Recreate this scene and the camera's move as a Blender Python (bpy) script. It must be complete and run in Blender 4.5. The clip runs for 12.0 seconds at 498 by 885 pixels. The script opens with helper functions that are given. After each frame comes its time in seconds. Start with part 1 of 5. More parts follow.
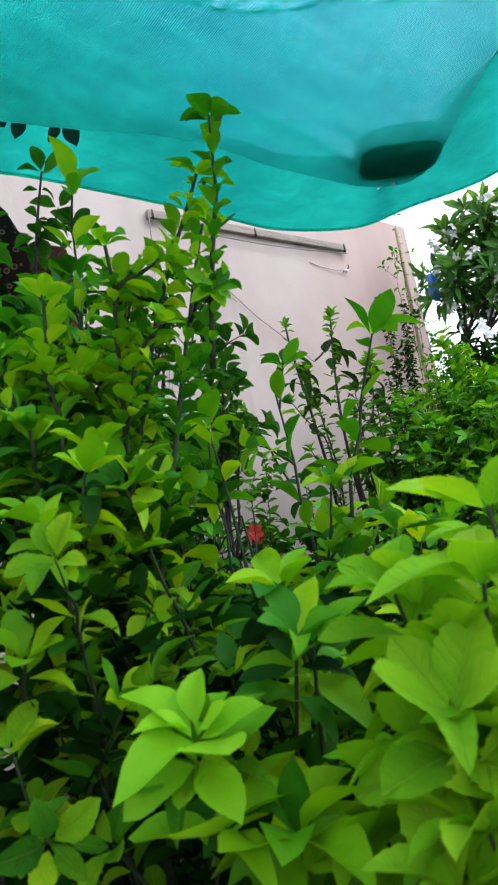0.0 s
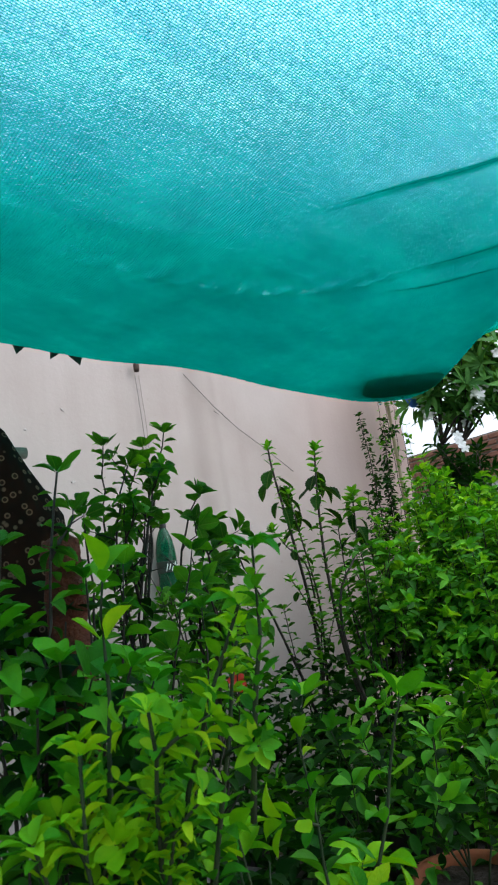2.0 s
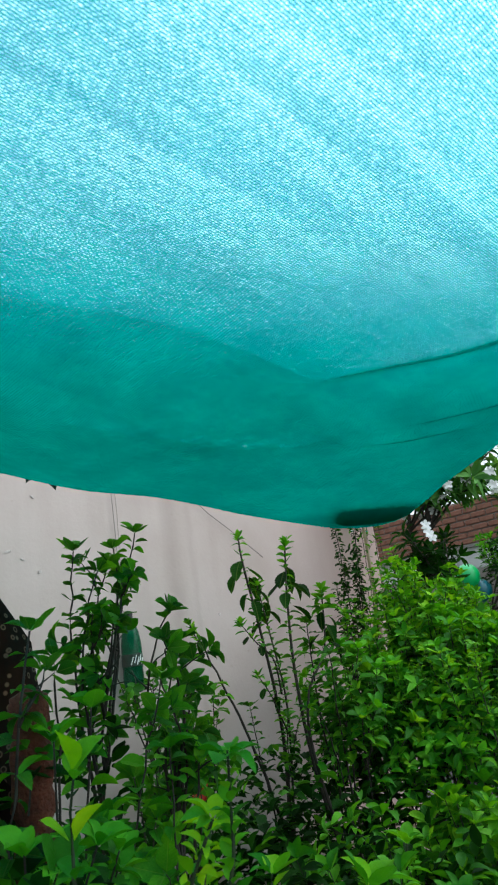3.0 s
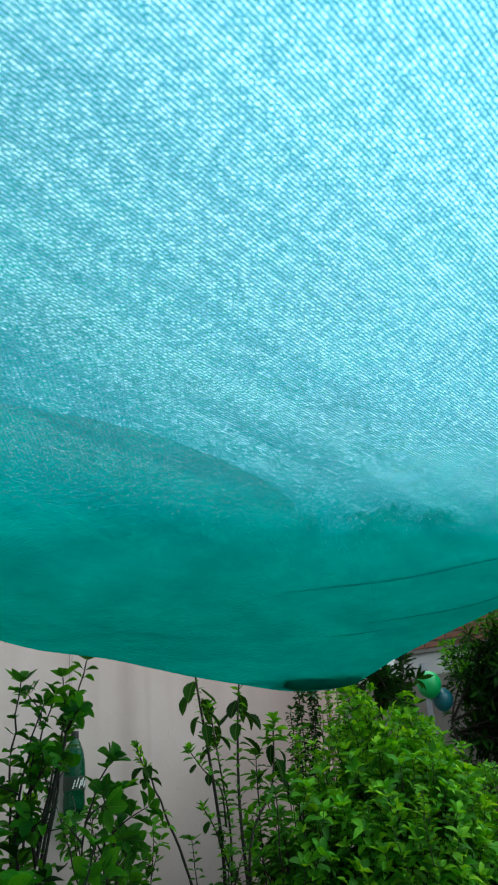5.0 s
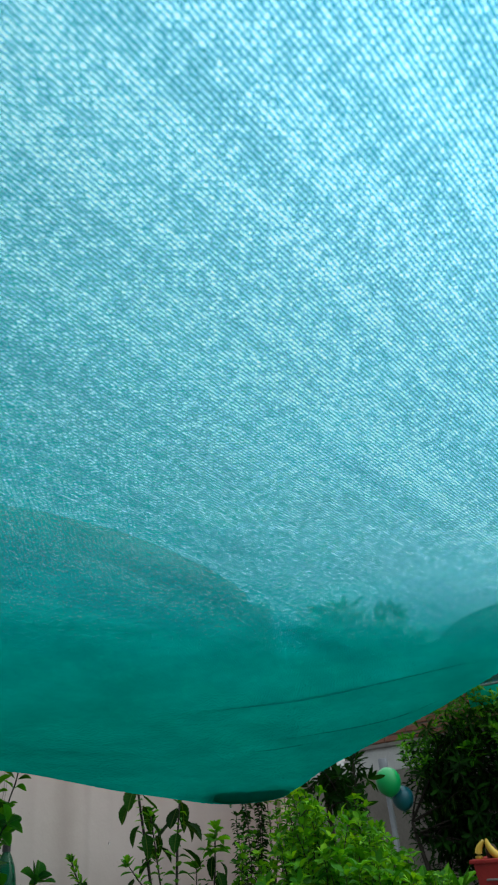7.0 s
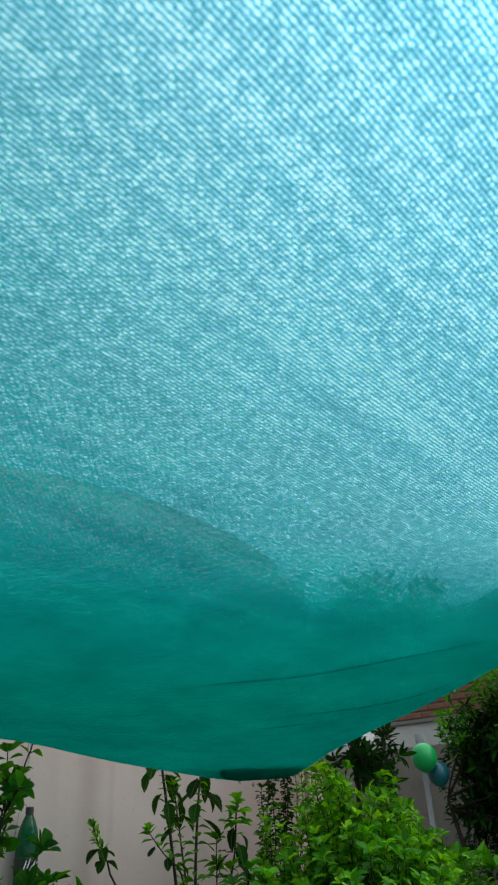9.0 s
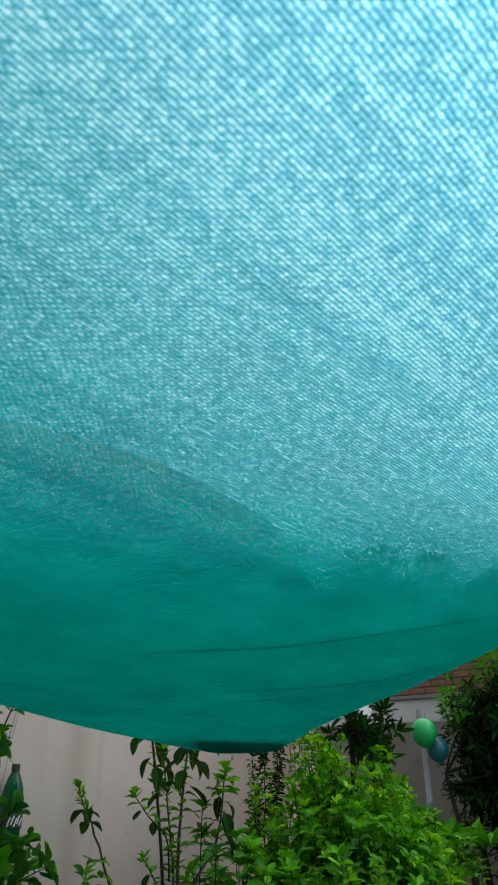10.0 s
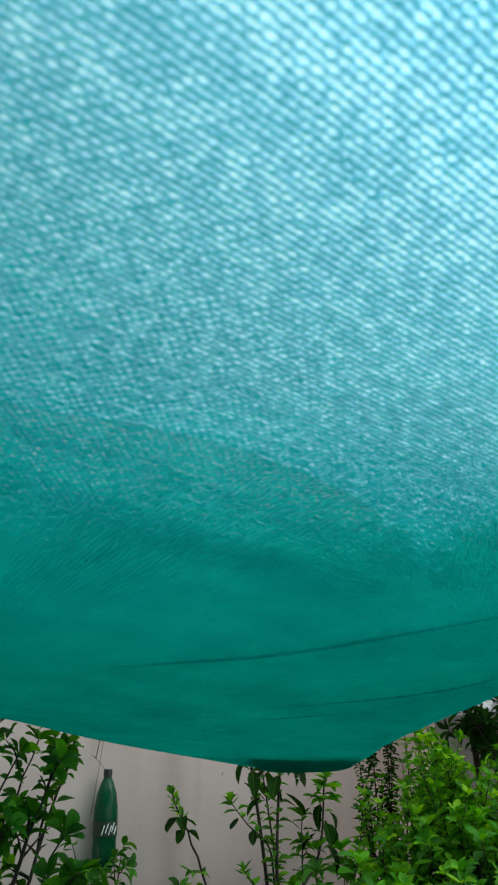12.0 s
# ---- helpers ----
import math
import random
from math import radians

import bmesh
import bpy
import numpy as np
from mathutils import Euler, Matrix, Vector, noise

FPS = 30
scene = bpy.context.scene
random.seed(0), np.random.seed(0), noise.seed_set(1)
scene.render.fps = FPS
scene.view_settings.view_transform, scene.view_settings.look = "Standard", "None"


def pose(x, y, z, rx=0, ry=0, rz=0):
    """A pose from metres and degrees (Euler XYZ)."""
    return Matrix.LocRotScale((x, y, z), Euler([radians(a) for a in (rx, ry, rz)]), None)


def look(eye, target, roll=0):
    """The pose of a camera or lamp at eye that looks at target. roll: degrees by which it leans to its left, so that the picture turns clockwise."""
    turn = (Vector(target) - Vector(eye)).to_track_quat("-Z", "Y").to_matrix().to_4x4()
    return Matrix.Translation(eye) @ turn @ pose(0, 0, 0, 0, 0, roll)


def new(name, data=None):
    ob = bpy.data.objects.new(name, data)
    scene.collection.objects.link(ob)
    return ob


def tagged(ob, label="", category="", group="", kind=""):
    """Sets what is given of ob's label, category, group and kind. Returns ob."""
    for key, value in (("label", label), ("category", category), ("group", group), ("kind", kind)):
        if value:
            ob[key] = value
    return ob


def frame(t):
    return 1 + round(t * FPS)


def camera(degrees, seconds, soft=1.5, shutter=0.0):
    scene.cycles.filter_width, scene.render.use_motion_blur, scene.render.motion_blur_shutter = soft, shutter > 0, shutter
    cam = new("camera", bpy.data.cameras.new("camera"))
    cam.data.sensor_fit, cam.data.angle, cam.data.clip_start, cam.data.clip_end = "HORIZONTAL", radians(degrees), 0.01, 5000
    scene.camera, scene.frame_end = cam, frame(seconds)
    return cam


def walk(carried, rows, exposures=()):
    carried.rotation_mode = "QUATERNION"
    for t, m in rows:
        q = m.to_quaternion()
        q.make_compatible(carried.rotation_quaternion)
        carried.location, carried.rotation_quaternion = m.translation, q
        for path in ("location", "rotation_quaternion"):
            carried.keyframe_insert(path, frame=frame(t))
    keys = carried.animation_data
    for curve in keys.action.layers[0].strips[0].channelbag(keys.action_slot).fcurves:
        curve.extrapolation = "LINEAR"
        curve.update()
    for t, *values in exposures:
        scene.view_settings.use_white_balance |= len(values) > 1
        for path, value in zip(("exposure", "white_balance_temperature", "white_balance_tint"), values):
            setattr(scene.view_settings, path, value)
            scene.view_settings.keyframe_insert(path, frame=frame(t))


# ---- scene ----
cam = camera(39.4, 12.0, soft=2.0)
# a small lens focused on the plants by the wall: what hangs close to it is soft
cam.data.dof.use_dof, cam.data.dof.focus_distance, cam.data.dof.aperture_fstop = True, 1.5, 22.0
METRES, EYE, TILT, LEAN, TURN = 1.4, 1.0, 0.0, 0.0, -39.2
ROWS = [
    (0.0, 0.0, 0.0, 0.0, 1.76, 10.72, 9.36),
    (0.5, -0.0056, -0.0131, 0.0753, 0.41, 12.48, 9.61),
    (1.0, -0.0094, -0.0209, 0.1485, 0.27, 12.03, 10.04),
    (1.5, -0.0111, -0.0333, 0.2197, -0.38, 12.74, 9.77),
    (2.0, -0.0106, -0.0476, 0.2896, -1.52, 12.57, 8.7),
    (2.5, -0.0097, -0.0662, 0.3503, -2.72, 14.4, 8.16),
    (3.0, -0.007, -0.0856, 0.3945, -4.46, 16.61, 7.75),
    (5.0, 0.0205, -0.1652, 0.5076, -7.79, 22.45, 4.72),
    (5.5, 0.031, -0.1918, 0.5126, -8.87, 25.55, 5.35),
    (6.0, 0.0425, -0.2117, 0.5186, -9.4, 28.54, 4.96),
    (6.5, 0.0511, -0.2235, 0.5231, -10.17, 29.41, 5.04),
    (7.0, 0.0604, -0.2301, 0.5245, -10.76, 28.91, 5.48),
    (9.0, 0.1209, -0.1668, 0.536, -7.83, 26.96, 3.35),
    (9.5, 0.1428, -0.1299, 0.5401, -8.12, 25.02, 1.9),
    (10.0, 0.1661, -0.0907, 0.5481, -7.66, 24.54, 0.59),
    (10.5, 0.192, -0.0454, 0.5627, -5.53, 24.21, -0.18),
    (11.0, 0.2172, -0.0054, 0.5755, -3.03, 25.05, 0.16),
    (11.5, 0.2408, 0.0306, 0.5817, -0.24, 25.09, -0.34),
    (12.0, 0.2682, 0.0649, 0.5808, 2.4, 23.91, 1.25),
]
walk(cam, [(t, pose(0, 0, EYE, TILT, LEAN, TURN) @ pose(METRES * x, METRES * y, METRES * z, 90 + pitch, roll, yaw)) for t, x, y, z, yaw, pitch, roll in ROWS],
     exposures=[(0.0, -0.53, 6400, 18), (0.5, -0.74, 6360, 18), (1.5, -0.82, 6350, 15), (2.5, -0.86, 6320, 10), (3.0, -0.90, 6310, 8), (5.0, -1.21, 6340, 7), (7.0, -1.56, 6460, 8),
                (9.0, -1.54, 6620, 8), (12.0, -1.42, 6620, 8)])

# ---- light: a bright overcast sky, with a weak, very soft sun behind the cloud ----
world = bpy.data.worlds.new("overcast_sky")
scene.world = world
world.use_nodes = True
wn, wl = world.node_tree.nodes, world.node_tree.links
wn.clear()
sky = wn.new("ShaderNodeTexSky")
sky.sky_type, sky.sun_disc = "NISHITA", False
sky.sun_elevation, sky.sun_rotation = radians(37), radians(144)
cloud = wn.new("ShaderNodeMix")
cloud.data_type = "RGBA"
cloud.inputs[0].default_value = 0.8
cloud.inputs[7].default_value = (17.8, 19.3, 20.8, 1)
tcw, sep, grow = wn.new("ShaderNodeTexCoord"), wn.new("ShaderNodeSeparateXYZ"), wn.new("ShaderNodeMapRange")
grow.inputs[3].default_value, grow.inputs[4].default_value = 0.75, 2.15
over, swell = wn.new("ShaderNodeMath"), wn.new("ShaderNodeMath")
over.operation, swell.operation = "MAXIMUM", "POWER"
over.inputs[1].default_value, swell.inputs[1].default_value = 0.0, 1.5
wl.new(tcw.outputs["Generated"], sep.inputs[0])
wl.new(sep.outputs[2], over.inputs[0])
wl.new(over.outputs[0], swell.inputs[0])
wl.new(swell.outputs[0], grow.inputs[0])
# the cloud is brighter on the side of the hidden sun
side, both, lean = wn.new("ShaderNodeVectorMath"), wn.new("ShaderNodeMath"), wn.new("ShaderNodeMapRange")
side.operation, both.operation = "DOT_PRODUCT", "MULTIPLY"
side.inputs[1].default_value = (0.75, -0.66, 0.0)
lean.inputs[1].default_value, lean.inputs[2].default_value, lean.inputs[3].default_value, lean.inputs[4].default_value = -1.0, 1.0, 0.06, 1.94
wl.new(tcw.outputs["Generated"], side.inputs[0])
wl.new(side.outputs["Value"], lean.inputs[0])
wl.new(grow.outputs[0], both.inputs[0])
wl.new(lean.outputs[0], both.inputs[1])
shade = wn.new("ShaderNodeMix")
shade.data_type, shade.blend_type, shade.inputs[0].default_value = "RGBA", "MULTIPLY", 1.0
wback, wout = wn.new("ShaderNodeBackground"), wn.new("ShaderNodeOutputWorld")
wback.inputs[1].default_value = 0.13
wl.new(sky.outputs[0], cloud.inputs[6])
wl.new(cloud.outputs[2], shade.inputs[6])
wl.new(both.outputs[0], shade.inputs[7])
wl.new(shade.outputs[2], wback.inputs[0])
wl.new(wback.outputs[0], wout.inputs[0])
sun = new("sun", bpy.data.lights.new("sun", "SUN"))
sun.data.energy, sun.data.angle, sun.data.color = 1.3, radians(25), (1.0, 0.96, 0.9)
sun.matrix_world = look((3.4, -3.8, 4.8), (0.3, 0.6, 0.5))


# ---- materials ----
def material(name):
    m = bpy.data.materials.new(name)
    m.use_nodes = True
    return m, m.node_tree.nodes, m.node_tree.links, m.node_tree.nodes["Principled BSDF"]


def ramp(n, stops):
    r = n.new("ShaderNodeValToRGB")
    while len(r.color_ramp.elements) < len(stops):
        r.color_ramp.elements.new(0.5)
    for e, (p, c) in zip(r.color_ramp.elements, stops):
        e.position, e.color = p, (*c, 1)
    return r


def noise_tex(n, l, scale, detail=4, rough=0.6, coord="Object", stretch=None):
    tc, tx = n.new("ShaderNodeTexCoord"), n.new("ShaderNodeTexNoise")
    tx.inputs["Scale"].default_value, tx.inputs["Detail"].default_value, tx.inputs["Roughness"].default_value = scale, detail, rough
    if stretch:
        mp = n.new("ShaderNodeMapping")
        mp.inputs["Scale"].default_value = stretch
        l.new(tc.outputs[coord], mp.inputs[0])
        l.new(mp.outputs[0], tx.inputs["Vector"])
    else:
        l.new(tc.outputs[coord], tx.inputs["Vector"])
    return tx


def surface(name, stops, scale=6.0, rough=0.8, bump=0.3, fine=60.0, metallic=0.0, stretch=None, depth=0.004):
    """A plain surface: colour that varies at two scales, and fine relief."""
    m, n, l, p = material(name)
    a, b = noise_tex(n, l, scale, stretch=stretch), noise_tex(n, l, fine, 6)
    mix = n.new("ShaderNodeMix")
    mix.data_type, mix.inputs[0].default_value = "FLOAT", 0.35
    l.new(a.outputs[0], mix.inputs[2])
    l.new(b.outputs[0], mix.inputs[3])
    r = ramp(n, stops)
    l.new(mix.outputs[0], r.inputs[0])
    l.new(r.outputs[0], p.inputs["Base Color"])
    bp = n.new("ShaderNodeBump")
    bp.inputs["Strength"].default_value, bp.inputs["Distance"].default_value = bump, depth
    l.new(b.outputs[0], bp.inputs["Height"])
    l.new(bp.outputs[0], p.inputs["Normal"])
    p.inputs["Roughness"].default_value, p.inputs["Metallic"].default_value = rough, metallic
    return m


def leaf_material(name, stops, see_through=0.34, gloss=0.55, joined=False, shine=0.28):
    """Leaf: colour by leaf, veins and blotches, light shining through."""
    m, n, l, p = material(name)
    if joined:
        geo = n.new("ShaderNodeNewGeometry")
        pick = geo.outputs["Random Per Island"]
    else:
        info = n.new("ShaderNodeObjectInfo")
        pick = info.outputs["Random"]
    tx = noise_tex(n, l, 45 if joined else 8, 6, 0.7)
    add = n.new("ShaderNodeMath")
    add.operation, add.inputs[1].default_value = "MULTIPLY_ADD", 0.75
    l.new(pick, add.inputs[0])
    sub = n.new("ShaderNodeMath")
    sub.operation, sub.inputs[1].default_value = "MULTIPLY", 0.50
    l.new(tx.outputs[0], sub.inputs[0])
    l.new(sub.outputs[0], add.inputs[2])
    r = ramp(n, stops)
    l.new(add.outputs[0], r.inputs[0])
    p.inputs["Roughness"].default_value = gloss
    p.inputs["Specular IOR Level"].default_value = shine
    bp = n.new("ShaderNodeBump")
    bp.inputs["Strength"].default_value, bp.inputs["Distance"].default_value = 0.85, 0.004
    colour = r.outputs[0]
    if joined:
        l.new(tx.outputs[0], bp.inputs["Height"])
    else:
        # midrib and side veins in the leaf's own frame
        tc, sx, ab = n.new("ShaderNodeTexCoord"), n.new("ShaderNodeSeparateXYZ"), n.new("ShaderNodeMath")
        ab.operation = "ABSOLUTE"
        l.new(tc.outputs["Object"], sx.inputs[0])
        l.new(sx.outputs[0], ab.inputs[0])
        run, wv, mid = n.new("ShaderNodeMath"), n.new("ShaderNodeMath"), n.new("ShaderNodeMapRange")
        run.operation, run.inputs[1].default_value = "MULTIPLY_ADD", -0.9
        l.new(ab.outputs[0], run.inputs[0])
        l.new(sx.outputs[1], run.inputs[2])
        wv.operation, wv.inputs[1].default_value = "PINGPONG", 0.06
        l.new(run.outputs[0], wv.inputs[0])
        vein = n.new("ShaderNodeMapRange")
        vein.inputs[1].default_value, vein.inputs[2].default_value, vein.inputs[3].default_value, vein.inputs[4].default_value = 0.0, 0.014, 0.35, 0.0
        l.new(wv.outputs[0], vein.inputs[0])
        mid.inputs[1].default_value, mid.inputs[2].default_value, mid.inputs[3].default_value, mid.inputs[4].default_value = 0.008, 0.022, 1.0, 0.0
        l.new(ab.outputs[0], mid.inputs[0])
        top = n.new("ShaderNodeMath")
        top.operation = "MAXIMUM"
        l.new(vein.outputs[0], top.inputs[0])
        l.new(mid.outputs[0], top.inputs[1])
        pale = n.new("ShaderNodeMix")
        pale.data_type, pale.blend_type = "RGBA", "SCREEN"
        fac = n.new("ShaderNodeMath")
        fac.operation, fac.inputs[1].default_value = "MULTIPLY", 0.13
        l.new(top.outputs[0], fac.inputs[0])
        l.new(fac.outputs[0], pale.inputs[0])
        l.new(r.outputs[0], pale.inputs[6])
        pale.inputs[7].default_value = (0.40, 0.55, 0.12, 1)
        # young tips are yellower than the leaf's base
        tipw = n.new("ShaderNodeMath")
        tipw.operation, tipw.inputs[1].default_value = "MULTIPLY_ADD", 0.26
        l.new(sx.outputs[1], tipw.inputs[0])
        l.new(add.outputs[0], tipw.inputs[2])
        less = n.new("ShaderNodeMath")
        less.operation, less.inputs[1].default_value = "SUBTRACT", 0.2
        l.new(tipw.outputs[0], less.inputs[0])
        l.new(less.outputs[0], r.inputs[0])
        colour = pale.outputs[2]
        low = n.new("ShaderNodeMath")
        low.operation, low.inputs[1].default_value = "MULTIPLY_ADD", -0.8
        l.new(top.outputs[0], low.inputs[0])
        l.new(tx.outputs[0], low.inputs[2])
        l.new(low.outputs[0], bp.inputs["Height"])
    l.new(colour, p.inputs["Base Color"])
    l.new(bp.outputs[0], p.inputs["Normal"])
    tr, mx = n.new("ShaderNodeBsdfTranslucent"), n.new("ShaderNodeMixShader")
    warm = n.new("ShaderNodeMix")
    warm.data_type, warm.blend_type, warm.inputs[0].default_value = "RGBA", "MULTIPLY", 1.0
    warm.inputs[7].default_value = (1.6, 1.35, 0.35, 1)
    l.new(colour, warm.inputs[6])
    l.new(warm.outputs[2], tr.inputs[0])
    mx.inputs[0].default_value = see_through
    l.new(p.outputs[0], mx.inputs[1])
    l.new(tr.outputs[0], mx.inputs[2])
    l.new(mx.outputs[0], n["Material Output"].inputs[0])
    return m


YOUNG = [(0.0, (0.050, 0.21, 0.002)), (0.45, (0.16, 0.42, 0.003)), (0.8, (0.29, 0.56, 0.005)), (1.0, (0.44, 0.65, 0.010))]
MID = [(0.0, (0.008, 0.075, 0.003)), (0.5, (0.040, 0.24, 0.006)), (1.0, (0.13, 0.44, 0.012))]
DEEP = [(0.0, (0.007, 0.055, 0.004)), (0.5, (0.026, 0.145, 0.008)), (1.0, (0.075, 0.29, 0.016))]
# dark leaf green, near black; also stands in for shade inside the bushes
DARK_SHADE = [(0.0, (0.002, 0.014, 0.001)), (0.5, (0.005, 0.032, 0.003)), (1.0, (0.014, 0.075, 0.005))]
LUSH = [(0.0, (0.006, 0.055, 0.003)), (0.45, (0.038, 0.20, 0.006)), (0.8, (0.115, 0.37, 0.010)), (1.0, (0.22, 0.51, 0.014))]
BRIGHT = [(0.0, (0.14, 0.42, 0.006)), (0.5, (0.25, 0.57, 0.010)), (1.0, (0.38, 0.67, 0.020))]
PALE = [(0.0, (0.022, 0.10, 0.018)), (0.5, (0.055, 0.20, 0.040)), (1.0, (0.14, 0.36, 0.085))]
LEAF = {k: (leaf_material("leaf_" + k, s, shine=0.07 if k == "dark" else 0.18), leaf_material("leaf_joined_" + k, s, joined=True, shine=0.07 if k == "dark" else 0.18)) for k, s in (("young", YOUNG), ("mid", MID), ("dark", DARK_SHADE), ("deep", DEEP), ("lush", LUSH), ("pale", PALE), ("bright", BRIGHT))}
STEM_GREEN = surface("green_stem", [(0.3, (0.010, 0.018, 0.005)), (0.7, (0.030, 0.050, 0.012))], 30, 0.9, 0.3, 200)
STEM_WOOD = surface("woody_stem", [(0.3, (0.012, 0.010, 0.007)), (0.7, (0.040, 0.032, 0.022))], 25, 0.85, 0.6, 160)
SOIL = surface("soil", [(0.3, (0.012, 0.009, 0.006)), (0.7, (0.045, 0.032, 0.02))], 14, 0.95, 1.0, 60, depth=0.02)
CLAY = surface("terracotta", [(0.25, (0.24, 0.075, 0.03)), (0.6, (0.36, 0.12, 0.05)), (0.85, (0.42, 0.24, 0.15))], 9, 0.85, 0.3, 90)
FLOORING = surface("terrace_concrete", [(0.3, (0.05, 0.047, 0.042)), (0.7, (0.11, 0.105, 0.095))], 3, 0.9, 0.5, 40)
CEMENT = surface("grey_cement", [(0.3, (0.20, 0.19, 0.17)), (0.7, (0.34, 0.32, 0.29))], 4, 0.9, 0.4, 50)
WHITEWASH = surface("whitewash", [(0.3, (0.62, 0.62, 0.60)), (0.7, (0.82, 0.82, 0.80))], 3, 0.85, 0.3, 40)
BRICKRED = surface("red_brick", [(0.3, (0.24, 0.10, 0.065)), (0.7, (0.38, 0.185, 0.125))], 7, 0.9, 0.5, 50)
MORTAR = surface("mortar", [(0.3, (0.26, 0.23, 0.20)), (0.7, (0.38, 0.35, 0.31))], 8, 0.95, 0.5, 60)
# bench cement, darkened for the deep shade under the plants
SHADED_CEMENT = surface("shaded_cement", [(0.3, (0.045, 0.043, 0.038)), (0.7, (0.10, 0.095, 0.08))], 4, 0.9, 0.4, 50)
PIPE = surface("grey_pipe", [(0.3, (0.26, 0.28, 0.30)), (0.7, (0.38, 0.40, 0.43))], 6, 0.45, 0.1, 60)
BAMBOO = surface("bamboo", [(0.3, (0.30, 0.25, 0.13)), (0.7, (0.46, 0.40, 0.24))], 12, 0.6, 0.3, 120)
BATTEN = surface("weathered_wood", [(0.3, (0.16, 0.13, 0.10)), (0.7, (0.40, 0.36, 0.31))], 8, 0.85, 0.5, 120, stretch=(1, 8, 8))
RUST = surface("dark_metal", [(0.3, (0.03, 0.025, 0.02)), (0.7, (0.09, 0.06, 0.045))], 20, 0.7, 0.3, 120, metallic=0.4)
WIRE = surface("grey_cord", [(0.3, (0.16, 0.14, 0.13)), (0.7, (0.28, 0.25, 0.23))], 60, 0.8, 0.2, 300)
STONE = surface("wet_dark_stone", [(0.3, (0.004, 0.010, 0.008)), (0.7, (0.014, 0.030, 0.025))], 20, 0.5, 0.6, 120)
PETAL_W = surface("white_petal", [(0.3, (0.70, 0.72, 0.70)), (0.7, (0.85, 0.86, 0.84))], 40, 0.6, 0.1, 200)
PETAL_R = surface("red_petal", [(0.3, (0.45, 0.015, 0.008)), (0.7, (0.65, 0.05, 0.02))], 60, 0.6, 0.1, 300)
DRYLEAF = surface("dry_leaf", [(0.3, (0.02, 0.018, 0.012)), (0.7, (0.05, 0.04, 0.025))], 40, 0.8, 0.4, 200)
COIR = surface("brown_coir", [(0.3, (0.045, 0.010, 0.004)), (0.55, (0.12, 0.028, 0.010)), (0.8, (0.20, 0.060, 0.025))], 40, 0.95, 1.0, 150, depth=0.01)
BALLOON_G = surface("green_rubber", [(0.3, (0.006, 0.38, 0.09)), (0.7, (0.010, 0.45, 0.12))], 3, 0.28, 0.02, 30)
BALLOON_B = surface("blue_rubber", [(0.3, (0.006, 0.10, 0.13)), (0.7, (0.012, 0.15, 0.18))], 3, 0.28, 0.02, 30)
BLUE_PLASTIC = surface("blue_plastic", [(0.3, (0.03, 0.13, 0.55)), (0.7, (0.06, 0.22, 0.70))], 6, 0.4, 0.05, 40)
CRATE_RED = surface("red_plastic", [(0.3, (0.30, 0.02, 0.02)), (0.7, (0.45, 0.04, 0.03))], 6, 0.45, 0.05, 60)
YELLOW = surface("yellow_plastic", [(0.3, (0.60, 0.42, 0.03)), (0.7, (0.75, 0.55, 0.08))], 6, 0.4, 0.05, 60)
BLACK_CAP = surface("black_cap", [(0.3, (0.01, 0.01, 0.01)), (0.7, (0.025, 0.025, 0.025))], 30, 0.4, 0.1, 120)
LABEL_BLACK = surface("dark_label", [(0.3, (0.006, 0.02, 0.012)), (0.7, (0.015, 0.035, 0.02))], 30, 0.35, 0.05, 120)
PRINT_WHITE = surface("white_print", [(0.3, (0.6, 0.65, 0.6)), (0.7, (0.8, 0.82, 0.8))], 30, 0.4, 0.05, 120)


